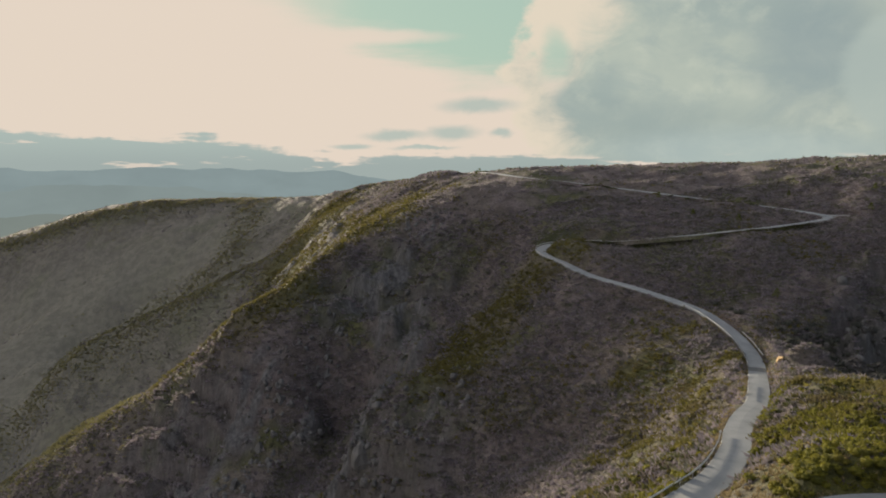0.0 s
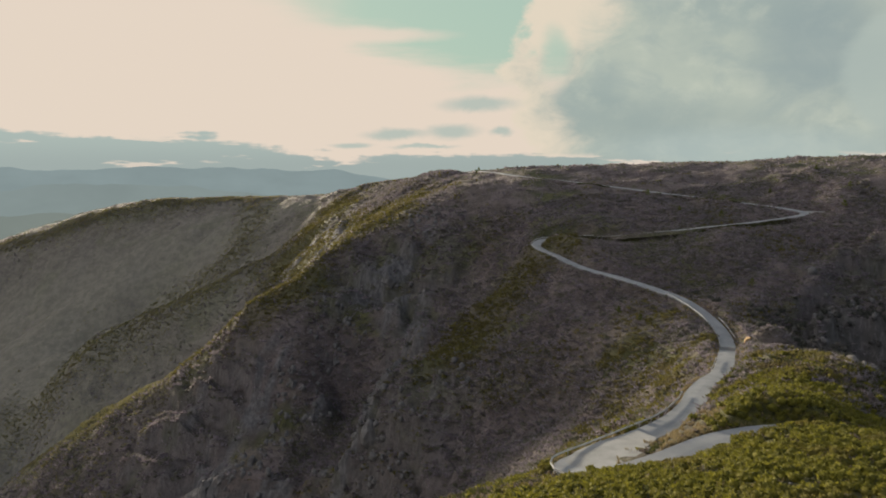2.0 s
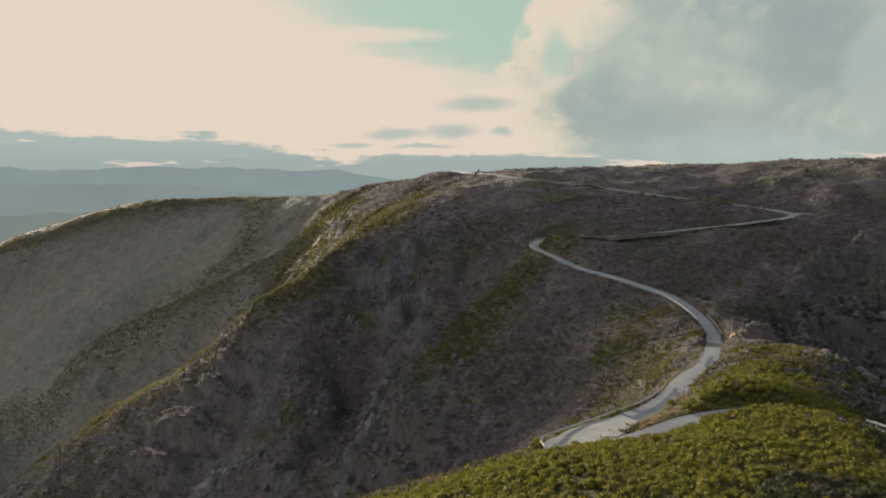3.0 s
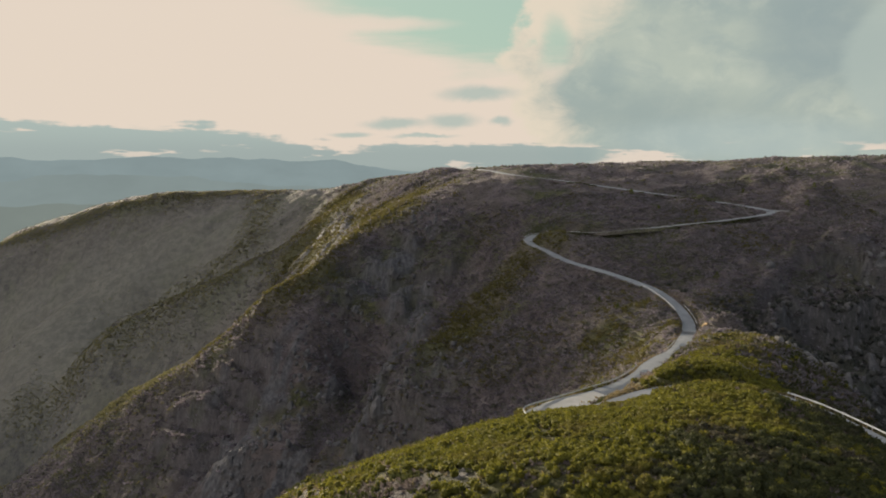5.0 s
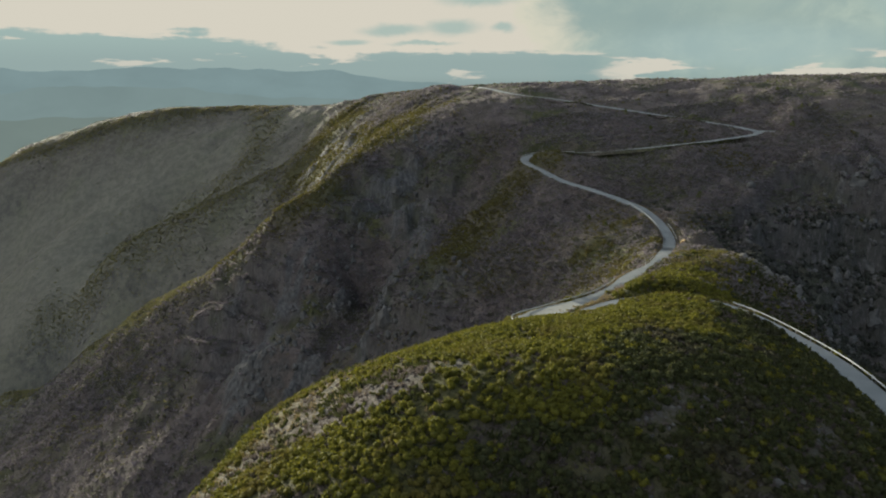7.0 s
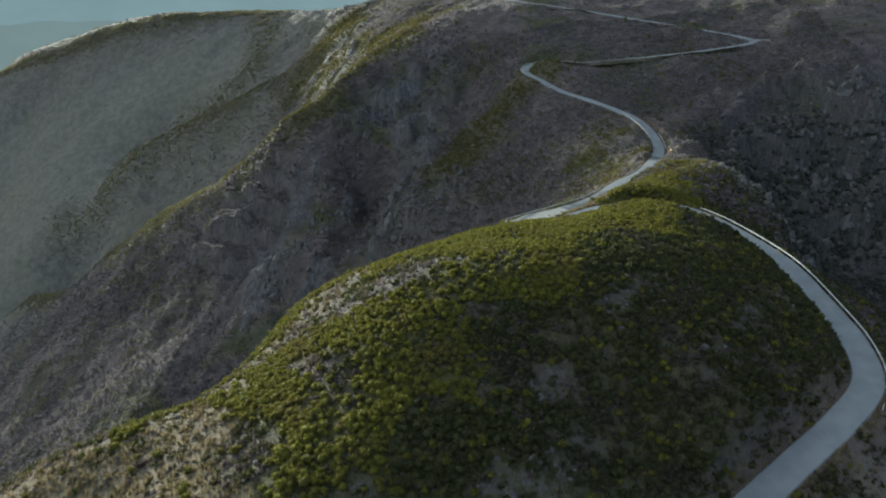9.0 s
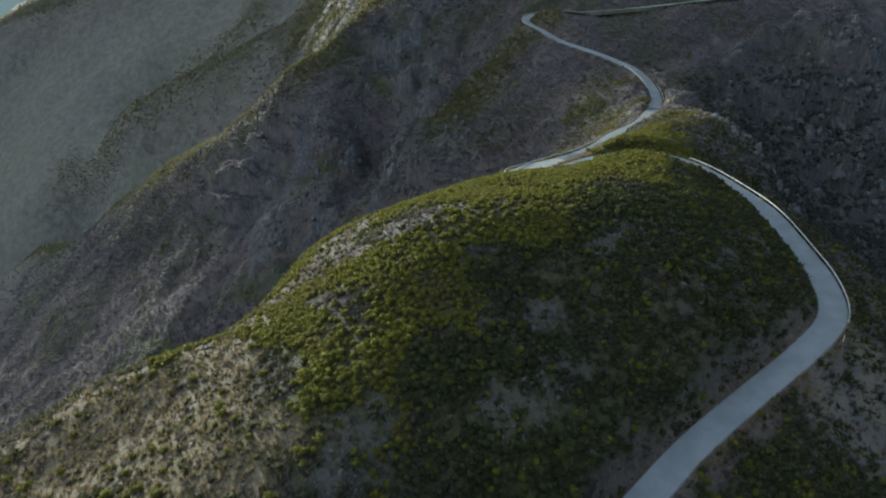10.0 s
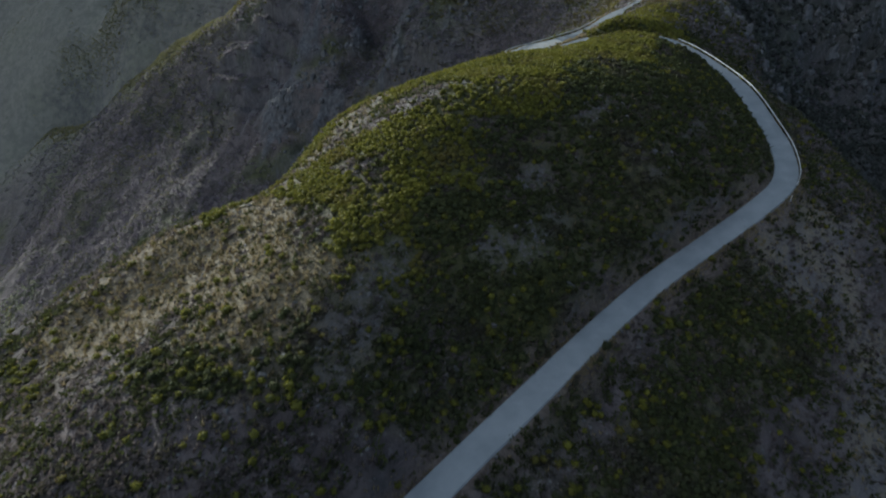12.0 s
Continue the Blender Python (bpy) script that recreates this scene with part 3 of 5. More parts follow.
def height(x, y):
    """Height of the ground over the datum."""
    x, y = np.asarray(x, float), np.asarray(y, float)
    z = bare_height(x, y)
    s = slope_of(x, y)
    rough = step01(s, 0.45, 1.0)
    away = step01(np.hypot(x - 5, y + 5), 45, 110)
    west = rough * away * (1 - step01(x, -20, 30))
    across = y + 0.25 * x + 14 * fractal(x, y, 90.0, 2, 21)
    ribs = 0.25 - abs(value_noise(x / 260, across / 42, 22)) + 0.5 * (0.25 - abs(value_noise(x / 120, across / 19, 23)))
    left = away * step01(y, 430, 500) * (1 - step01(x, -170, -95)) * step01(line_distance(x, y, SPURS[3]), 8, 60) * step01(s, 0.15, 0.35)
    z = z + west * (1 - left) * (1 - 0.75 * step01(-x, 90, 140) * (1 - step01(y, 310, 350))) * 13.0 * ribs
    over = 0.53 * x - 0.85 * y + 12 * fractal(x, y, 110.0, 2, 27)
    fall = 0.85 * x + 0.53 * y
    z = z + left * (34.0 * (0.22 - abs(value_noise(over / 52, fall / 420, 28))) + 14.0 * (0.22 - abs(value_noise(over / 22, fall / 160, 29))))
    face = away * step01(-x, 15, 60) * step01(y, 60, 120) * (1 - step01(y + 0.3 * x, 265, 320)) * step01(s, 0.22, 0.45)
    down, along = 0.92 * x - 0.39 * y + 9 * fractal(x, y, 70.0, 2, 24), 0.39 * x + 0.92 * y
    z = z + face * (0.2 + 0.8 * step01(x, -140, -80)) * (11.0 * (0.25 - abs(value_noise(down / 30, along / 170, 25))) + 6.0 * (0.25 - abs(value_noise(down / 12, along / 90, 26))))
    crest = np.full(len(x), 99.0)
    for line in SPURS:
        crest = np.minimum(crest, line_distance(x, y, line))
    rough = rough * (1 - 0.9 * step01(-x, 300, 430))
    z = z + rough * away * (0.25 + 0.75 * step01(crest, 12, 45)) * (2.4 * fractal(x, y, 26.0, 4, 11, True) + 1.2 * fractal(x, y, 8.0, 3, 12, True))
    z = z + rough * away * step01(x, 90, 120) * (4.0 * fractal(x, y, 30.0, 3, 15, True) + 1.6 * fractal(x * 1.0, y, 6.0, 2, 16, True))
    cliffs = cliff_field(x, y)
    z = z + cliffs * (0.8 * ledges(x, y, z) + (4.0 + 9.0 * step01(x, 90, 110)) * (0.2 - abs(value_noise(x / (9.0 + 5.0 * step01(x, 90, 110)) + 0.5 * fractal(x, y, 30.0, 2, 87), y / 70.0, 88))) + 1.5 * fractal(x, y, 5.0, 3, 89, True))
    z = z + 2.2 * rock_field(x, y) * (0.6 + fractal(x, y, 7.0, 3, 74, True))
    z = z + (0.35 + 0.9 * away) * fractal(x, y, 16.0, 4, 13)
    d, level = road_distance(x, y)
    # the knoll that the road is cut through, the hump between the lanes and the low bank inside the near bend
    z = z + 5.6 * (1 - step01(np.hypot((x - 85.5) / 8.5, (y - 157) / 6.0), 0.1, 1.0))
    z = z - 1.5 * (1 - step01(line_distance(x, y, [(31, 69), (37, 79), (44, 91)]), 2.0, 8.0))
    inner = line_distance(x, y, [(57.5, 12), (57, 30), (53.5, 42), (48.5, 52)])
    z = z + (0.5 * step01(y, 25, 38) - 0.45 * (1 - step01(y, 25, 38))) * (1 - step01(inner, 1.5, 6.0)) * step01(y, 4, 20)
    cut = step01(d, 2.3, 4.9)
    return (level - 0.12) * (1 - cut) + z * cut + BASE


def spaced(fine_lo, fine_hi, step, lo, hi):
    mid = np.arange(fine_lo, fine_hi + step, step)

    def tail(start, end):
        out, p, h = [], start, step
        while p < end:
            h = min(h * (1.015 if h < 6 else 1.06), 110)
            p += h
            out.append(p)
        return out
    return np.r_[[-v for v in tail(-mid[0], -lo)][::-1], mid, tail(mid[-1], hi)]


def build_ground():
    xs, ys = spaced(-80, 175, 1.5, -4700, 4700), spaced(-100, 290, 1.5, -2500, 4700)
    gx, gy = np.meshgrid(xs, ys)
    z = height(gx.ravel(), gy.ravel())
    nx, ny = len(xs), len(ys)
    me = bpy.data.meshes.new("ground")
    idx = np.arange(nx * ny).reshape(ny, nx)
    quads = np.stack([idx[:-1, :-1], idx[:-1, 1:], idx[1:, 1:], idx[1:, :-1]], -1).reshape(-1, 4)
    me.vertices.add(nx * ny)
    me.vertices.foreach_set("co", np.c_[gx.ravel(), gy.ravel(), z].ravel())
    me.loops.add(quads.size)
    me.loops.foreach_set("vertex_index", quads.ravel())
    me.polygons.add(len(quads))
    me.polygons.foreach_set("loop_start", np.arange(0, quads.size, 4))
    me.polygons.foreach_set("use_smooth", np.ones(len(quads), bool))
    me.update(calc_edges=True)
    fx, fy = gx.ravel(), gy.ravel()
    covers = {"green_cover": np.maximum(np.maximum(gorse_field(fx, fy), 0.75 * shade_side(fx, fy)) * (1 - 0.8 * dry_field(fx, fy)), np.maximum(0.6 * green_field(fx, fy), 0.9 * gully_head(fx, fy))), "dry_cover": dry_field(fx, fy), "stony_cover": stony_field(fx, fy), "rock_cover": np.maximum(rock_field(fx, fy), 0.5 * cliff_field(fx, fy)), "pale_cover": pale_field(fx, fy), "wood_cover": wood_field(fx, fy), "haze_cover": haze_field(fx, fy), "verge_cover": verge_field(fx, fy)}
    for key, values in covers.items():
        me.attributes.new(key, "FLOAT", "POINT").data.foreach_set("value", values)
    me.materials.append(MAT_GROUND)
    return tagged(new("ground", me), "scrub-covered mountain ridge with steep gullied slopes", "hillside", kind="structure")


ground = build_ground()


def ribbon(name, line, offsets, lift, mat):
    """A strip along a line; offsets: sideways distances of its lengthwise edges, with their lifts."""
    line = np.asarray(line)
    tang = np.gradient(line[:, :2], axis=0)
    tang /= np.linalg.norm(tang, axis=1)[:, None]
    side = np.c_[tang[:, 1], -tang[:, 0]]
    rows = []
    for off, up in offsets:
        off = np.broadcast_to(off, len(line))
        rows.append(np.c_[line[:, :2] + side * off[:, None], line[:, 2] + up + lift + BASE])
    v = np.stack(rows, 1)
    n, k = v.shape[:2]
    idx = np.arange(n * k).reshape(n, k)
    faces = np.stack([idx[:-1, :-1], idx[:-1, 1:], idx[1:, 1:], idx[1:, :-1]], -1).reshape(-1, 4)
    me = bpy.data.meshes.new(name)
    me.from_pydata(v.reshape(-1, 3).tolist(), [], faces[:, ::-1].tolist())
    me.materials.append(mat)
    return new(name, me)


road = ribbon("road", ROAD_LINE, [(-2.2, -0.3), (-1.95, 0.0), (0, 0.05), (1.95, 0.0), (2.2, -0.3)], 0.05, MAT_ASPHALT)
tagged(road, "narrow grey asphalt mountain road winding along the spur", "road", kind="structure")

# a darker patch of asphalt across the road in the cutting
k = int(((ROAD_LINE[:, 0] - 73.8) ** 2 + (ROAD_LINE[:, 1] - 158) ** 2).argmin())
MAT_DARK_ASPHALT = mat_asphalt("dark_asphalt", 0.42)
patch = ribbon("pavement", ROAD_LINE[k - 2:k + 4], [(-1.93, 0.004), (0, 0.054), (1.93, 0.004)], 0.052, MAT_DARK_ASPHALT)
tagged(patch, "dark asphalt patch across the road in the cutting", "road", kind="structure")


def flat_patch(name, outline, mat, label, lift):
    """A flat piece of paving with a drooping edge."""
    bm = bmesh.new()
    ring = [bm.verts.new((px, py, pz + BASE + lift)) for px, py, pz in outline]
    cx, cy = sum(p[0] for p in outline) / len(outline), sum(p[1] for p in outline) / len(outline)
    low = [bm.verts.new((px + (px - cx) * 0.05, py + (py - cy) * 0.05, pz + BASE - 0.4)) for px, py, pz in outline]
    bm.faces.new(ring)
    for i in range(len(ring)):
        j = (i + 1) % len(ring)
        bm.faces.new((ring[i], low[i], low[j], ring[j]))
    bmesh.ops.recalc_face_normals(bm, faces=bm.faces)
    bmesh.ops.triangulate(bm, faces=[f for f in bm.faces if len(f.verts) > 4])
    me = bpy.data.meshes.new(name)
    bm.to_mesh(me)
    me.materials.append(mat)
    return tagged(new(name, me), label, "road", kind="structure")


def mat_gravel():
    m, t, b, co = material("pale_gravel", 0.9)
    big = noise_tex(t, co, 0.35, 4.0, 0.6)
    grain = noise_tex(t, co, 9.0, 4.0, 0.7)
    col = mix_rgb(t, smooth(t, big, 0.3, 0.7), (0.175, 0.180, 0.172), (0.240, 0.245, 0.235))
    col = mix_rgb(t, smooth(t, grain, 0.5, 0.75), col, (0.15, 0.15, 0.14))
    t.links.new(col, b.inputs["Base Color"])
    put_bump(t, b, grain, 0.5, 0.03)
    return m


# low earth banks on the open side of the two traverses
for start, end, sign, most in (((58, 275), (103, 260), 1, 0.4), ((134, 288), (112, 311), -1, 0.28), ((72, 346), (46, 369), -1, 0.22)):
    i, j = (int(((ROAD_LINE[:, 0] - a) ** 2 + (ROAD_LINE[:, 1] - b) ** 2).argmin()) for a, b in (start, end))
    piece = ROAD_LINE[i:j + 1]
    up = most * (0.75 + 0.6 * fractal(piece[:, 0], piece[:, 1], 12.0, 3, 69)) * np.sin(np.linspace(0.0, math.pi, len(piece)))
    bank = ribbon("verge", piece, [(sign * 2.15, -0.25), (sign * 2.5, up), (sign * 3.2, up * 1.15), (sign * 5.2, -1.0)], 0.0, MAT_GROUND)
    tagged(bank, "low earth bank along the open edge of the road", "verge", kind="structure")

MAT_GRAVEL = mat_gravel()
flat_patch("pavement", TURN_PLACE, MAT_GRAVEL, "pale gravel turning place inside the hairpin bend", 0.02)
flat_patch("pavement", PULL_OFF, MAT_GRAVEL, "pale gravel pull-off at the upper bend", 0.02)

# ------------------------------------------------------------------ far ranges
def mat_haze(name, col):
    """Distant land with its haze painted in: a blue-grey colour that glows."""
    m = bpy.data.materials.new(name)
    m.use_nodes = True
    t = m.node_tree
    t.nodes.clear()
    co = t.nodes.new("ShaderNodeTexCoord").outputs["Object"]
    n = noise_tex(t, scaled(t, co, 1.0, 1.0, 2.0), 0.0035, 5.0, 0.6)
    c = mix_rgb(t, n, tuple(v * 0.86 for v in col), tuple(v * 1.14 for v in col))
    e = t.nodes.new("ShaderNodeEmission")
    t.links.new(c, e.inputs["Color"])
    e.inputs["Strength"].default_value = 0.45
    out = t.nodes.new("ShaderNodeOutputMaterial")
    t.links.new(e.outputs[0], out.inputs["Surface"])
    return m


def far_range(dist, crest, col, seed, foot=-330.0):
    """A mountain range: crest gives degrees of azimuth and metres of height."""
    az = np.arange(-80, 46, 0.35)
    c = np.array(crest, float)
    top = np.interp(az, c[:, 0], c[:, 1]) + dist * 0.004 * fractal(az * 10, az * 0, 40.0, 5, seed)
    verts, faces, k = [], [], 9
    for i, a in enumerate(az):
        for j in range(k):
            f = j / (k - 1)
            r = dist - f * dist * 0.16 + dist * 0.012 * math.sin(i * 0.9 + j) * f
            h = top[i] + (foot - top[i]) * f ** 0.8
            verts.append((r * math.sin(radians(a)), r * math.cos(radians(a)), h + BASE))
    for i in range(len(az) - 1):
        for j in range(k - 1):
            a = i * k + j
            faces.append((a, a + 1, a + k + 1, a + k))
    me = bpy.data.meshes.new("far_range")
    me.from_pydata(verts, [], faces)
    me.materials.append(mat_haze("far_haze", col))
    for p in me.polygons:
        p.use_smooth = True
    return tagged(new("backdrop", me), "hazy blue-grey mountain range on the horizon", "mountain range", kind="structure")


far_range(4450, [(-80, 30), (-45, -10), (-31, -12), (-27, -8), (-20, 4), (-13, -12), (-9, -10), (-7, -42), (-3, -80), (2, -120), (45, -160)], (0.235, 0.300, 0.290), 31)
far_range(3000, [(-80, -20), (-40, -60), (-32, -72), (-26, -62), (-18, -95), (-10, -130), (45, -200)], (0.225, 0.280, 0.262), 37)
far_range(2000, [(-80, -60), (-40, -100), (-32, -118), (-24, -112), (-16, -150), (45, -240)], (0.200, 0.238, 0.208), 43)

# ------------------------------------------------------------------ plants and stones in great number


def mat_leaf(name, dark, light, dead, rough=0.8):
    m, t, b, co = material(name, rough)
    geo = t.nodes.new("ShaderNodeNewGeometry")
    big = noise_tex(t, co, 0.12, 3.0, 0.6)
    col = mix_rgb(t, geo.outputs["Random Per Island"], dark, light)
    col = mix_rgb(t, smooth(t, big, 0.50, 0.72), col, dead)
    t.links.new(col, b.inputs["Base Color"])
    put_bump(t, b, noise_tex(t, co, 7.0, 3.0, 0.7), 0.8, 0.15)
    # thin leaves let some light through
    thin = t.nodes.new("ShaderNodeBsdfTranslucent")
    t.links.new(col, thin.inputs["Color"])
    both = t.nodes.new("ShaderNodeMixShader")
    both.inputs["Fac"].default_value = 0.38
    t.links.new(b.outputs[0], both.inputs[1])
    t.links.new(thin.outputs[0], both.inputs[2])
    t.links.new(both.outputs[0], t.nodes["Material Output"].inputs["Surface"])
    return m


def mat_stone(name, dark, light, lichen):
    m, t, b, co = material(name, 0.9)
    n1 = noise_tex(t, co, 0.9, 6.0, 0.65, 0.3)
    n2 = noise_tex(t, co, 5.0, 5.0, 0.7)
    col = mix_rgb(t, smooth(t, n1, 0.3, 0.7), dark, light)
    col = mix_rgb(t, smooth(t, n2, 0.6, 0.72), col, lichen)
    t.links.new(col, b.inputs["Base Color"])
    put_bump(t, b, math_node(t, "ADD", n1, math_node(t, "MULTIPLY", n2, 0.4)), 0.9, 0.3)
    return m


MAT_GORSE = mat_leaf("gorse_leaf", (0.075, 0.078, 0.012), (0.176, 0.164, 0.020), (0.126, 0.106, 0.026))
MAT_HEATHER = mat_leaf("heather_leaf", (0.078, 0.064, 0.058), (0.145, 0.120, 0.106), (0.155, 0.132, 0.122))
# distant heather and broom: leaf colours paled and greyed to paint in haze
MAT_HEATH_HAZE = mat_leaf("heather_haze_leaf", (0.142, 0.124, 0.138), (0.200, 0.176, 0.190), (0.185, 0.168, 0.165))
MAT_BROOM_HAZE = mat_leaf("broom_haze_leaf", (0.085, 0.086, 0.062), (0.125, 0.126, 0.086), (0.120, 0.110, 0.096))
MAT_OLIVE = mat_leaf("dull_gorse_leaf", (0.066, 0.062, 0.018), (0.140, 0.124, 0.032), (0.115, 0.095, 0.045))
# crest gorse, its colour lightened to paint in low sun and haze
MAT_OLIVE_LIT = mat_leaf("lit_far_gorse_leaf", (0.140, 0.134, 0.060), (0.205, 0.188, 0.080), (0.180, 0.155, 0.090))
# dark broom green, which also paints the shade on the near hill's bushes
MAT_BROOM_SHADE = mat_leaf("broom_shade_leaf", (0.032, 0.037, 0.013), (0.074, 0.078, 0.024), (0.062, 0.052, 0.038))
# pale olive leaf colour that paints haze on the far western slopes
MAT_HAZE_SCRUB = mat_leaf("haze_scrub_leaf", (0.145, 0.142, 0.106), (0.198, 0.192, 0.138), (0.185, 0.172, 0.140))
MAT_WOOD = mat_leaf("holm_oak_leaf", (0.042, 0.046, 0.038), (0.078, 0.080, 0.066), (0.094, 0.090, 0.088))
MAT_STRAW = mat_leaf("dry_grass", (0.15, 0.118, 0.056), (0.28, 0.225, 0.12), (0.20, 0.155, 0.08))
MAT_STONE = mat_stone("schist", (0.072, 0.068, 0.064), (0.142, 0.134, 0.124), (0.13, 0.122, 0.09))
MAT_ROCKRIB = mat_stone("grey_schist", (0.052, 0.052, 0.052), (0.125, 0.122, 0.118), (0.075, 0.073, 0.055))
MAT_CLAY = mat_stone("ochre_bank", (0.22, 0.15, 0.07), (0.42, 0.30, 0.16), (0.20, 0.16, 0.10))

PHI = (1 + 5 ** 0.5) / 2
ICO_V = np.array([(-1, PHI, 0), (1, PHI, 0), (-1, -PHI, 0), (1, -PHI, 0), (0, -1, PHI), (0, 1, PHI), (0, -1, -PHI), (0, 1, -PHI), (PHI, 0, -1), (PHI, 0, 1), (-PHI, 0, -1), (-PHI, 0, 1)]) / math.hypot(1, PHI)
ICO_F = np.array([(0, 11, 5), (0, 5, 1), (0, 1, 7), (0, 7, 10), (0, 10, 11), (1, 5, 9), (5, 11, 4), (11, 10, 2), (10, 7, 6), (7, 1, 8), (3, 9, 4), (3, 4, 2), (3, 2, 6), (3, 6, 8), (3, 8, 9), (4, 9, 5), (2, 4, 11), (6, 2, 10), (8, 6, 7), (9, 8, 1)])
RNG = np.random.default_rng(7)


def scrub_shape(sprays, wide=0.5, tall=0.55):
    """A low shrub without a clear outline: twiggy sprays standing in all directions."""
    vs, fs = [], []
    for k in range(sprays):
        a, q = RNG.uniform(0, 6.28), wide * RNG.uniform(0, 1) ** 0.6
        o = np.array([math.cos(a) * q, math.sin(a) * q, 0.0])
        lean = np.r_[RNG.normal(0, 0.22, 2) + o[:2] * 0.5, RNG.uniform(0.5, 1.0) * tall * (1.15 - q)]
        b = RNG.uniform(0, 6.28)
        w = np.array([math.cos(b), math.sin(b), RNG.normal(0, 0.25)]) * RNG.uniform(0.14, 0.26)
        vs.append(np.array([o - w, o + w, o + lean]))
        fs.append(np.array([(0, 1, 2)]) + 3 * k)
    return np.vstack(vs), np.vstack(fs)


def gorse_shape(sprays):
    """A rounded gorse bush: a lumpy dome bristling with short leafy sprays."""
    dome = ICO_V * RNG.uniform(0.75, 1.2, (12, 1)) * (0.40, 0.40, 0.36) + (0, 0, 0.24)
    vs, fs = [dome], [ICO_F]
    for k in range(sprays):
        d = RNG.normal(size=3)
        d[2] = abs(d[2]) + 0.1
        d /= np.linalg.norm(d)
        s = np.cross(d, RNG.normal(size=3))
        s *= RNG.uniform(0.06, 0.12) / np.linalg.norm(s)
        o = d * (0.36, 0.36, 0.34) + (0, 0, 0.22)
        vs.append(np.array([o - s, o + s, o + d * RNG.uniform(0.10, 0.26) + RNG.normal(0, 0.05, 3)]))
        fs.append(np.array([(0, 1, 2)]) + 12 + 3 * k)
    return np.vstack(vs), np.vstack(fs)


def tuft_shape(blades):
    """A tuft of dry grass: thin leaning blades."""
    vs, fs = [], []
    for k in range(blades):
        a, l = RNG.uniform(0, 6.28), RNG.uniform(0.2, 0.6)
        o = np.array([math.cos(a), math.sin(a), 0])
        w = np.array([-o[1], o[0], 0]) * 0.09
        vs.append(np.array([o * 0.05 - w, o * 0.05 + w, o * l + (0, 0, RNG.uniform(0.35, 0.8))]))
        fs.append(np.array([(0, 1, 2)]) + 3 * k)
    return np.vstack(vs), np.vstack(fs)


def stone_shape(flat=0.7):
    v = ICO_V * RNG.uniform(0.62, 1.15, (12, 1)) * (RNG.uniform(0.7, 1.2), RNG.uniform(0.5, 0.9), flat)
    return v, ICO_F


def scatter(name, shapes, x, y, size, mat, label, category, sink=0.06, tall=1.0):
    """Sets copies of the shapes on the ground, joined into one mesh."""
    z = height(x, y)
    which = RNG.integers(0, len(shapes), len(x))
    turn = RNG.uniform(0, 6.28, len(x))
    verts, faces, off = [], [], 0
    for k, (v, f) in enumerate(shapes):
        sel = np.where(which == k)[0]
        if not len(sel):
            continue
        c, s, h = np.cos(turn[sel])[:, None], np.sin(turn[sel])[:, None], size[sel][:, None]
        vx = (v[None, :, 0] * c - v[None, :, 1] * s) * h + x[sel][:, None]
        vy = (v[None, :, 0] * s + v[None, :, 1] * c) * h + y[sel][:, None]
        vz = (v[None, :, 2] * tall - sink) * h + z[sel][:, None]
        verts.append(np.stack([vx, vy, vz], -1).reshape(-1, 3))
        faces.append((f[None] + (np.arange(len(sel)) * len(v))[:, None, None] + off).reshape(-1, 3))
        off += len(sel) * len(v)
    verts, faces = np.vstack(verts), np.vstack(faces)
    me = bpy.data.meshes.new(name)
    me.vertices.add(len(verts))
    me.vertices.foreach_set("co", verts.ravel())
    me.loops.add(faces.size)
    me.loops.foreach_set("vertex_index", faces.ravel())
    me.polygons.add(len(faces))
    me.polygons.foreach_set("loop_start", np.arange(0, faces.size, 3))
    me.update(calc_edges=True)
    me.materials.append(mat)
    return tagged(new(name, me), label, category, kind="stuff")


def spread(n, x0, x1, y0, y1, keep, clear=2.3):
    """Random places in a field, kept by a chance field and clear of the road."""
    x, y = RNG.uniform(x0, x1, n), RNG.uniform(y0, y1, n)
    d, _ = road_distance(x, y)
    ok = (RNG.uniform(0, 1, n) < keep(x, y)) & (d > clear)
    x, y = x[ok], y[ok]
    ok = RNG.uniform(0, 1, len(x)) > 0.4 * step01(slope_of(x, y), 0.75, 1.15)
    ok &= RNG.uniform(0, 1, len(x)) > 0.75 * rock_field(x, y)
    return x[ok], y[ok]


def planted(x0, x1, y0, y1, pitch, keep, clear=2.4):
    """Places that keep a distance from one another, each shifted a little, kept by a chance field and clear of the road."""
    gx, gy = np.meshgrid(np.arange(x0, x1, pitch), np.arange(y0, y1, pitch * 0.87))
    gx = gx + (np.arange(gx.shape[0]) % 2)[:, None] * pitch / 2
    x, y = gx.ravel() + RNG.uniform(-0.36, 0.36, gx.size) * pitch, gy.ravel() + RNG.uniform(-0.36, 0.36, gx.size) * pitch
    d, _ = road_distance(x, y)
    ok = (RNG.uniform(0, 1, len(x)) < keep(x, y)) & (d > clear)
    return x[ok], y[ok]


def island(x, y):
    """The grassy strip between the two lanes of the hairpin."""
    return 1 - step01(line_distance(x, y, [(28, 66), (33, 71), (38, 77), (46, 90)]), 3.0, 5.5)


def near_other(x, y):
    return (1 - 0.85 * gorse_field(x, y)) * (1 - 0.88 * dry_field(x, y)) * (1 - 0.45 * pale_field(x, y)) * (0.45 + 0.55 * step01(fractal(x, y, 9.0, 3, 53), -0.35, 0.2))


def sized(n, lo, hi):
    return lo + (hi - lo) * RNG.beta(1.6, 3.0, n)


near_bushes = [gorse_shape(34) for k in range(12)]
low_scrub = [scrub_shape(12) for k in range(8)]
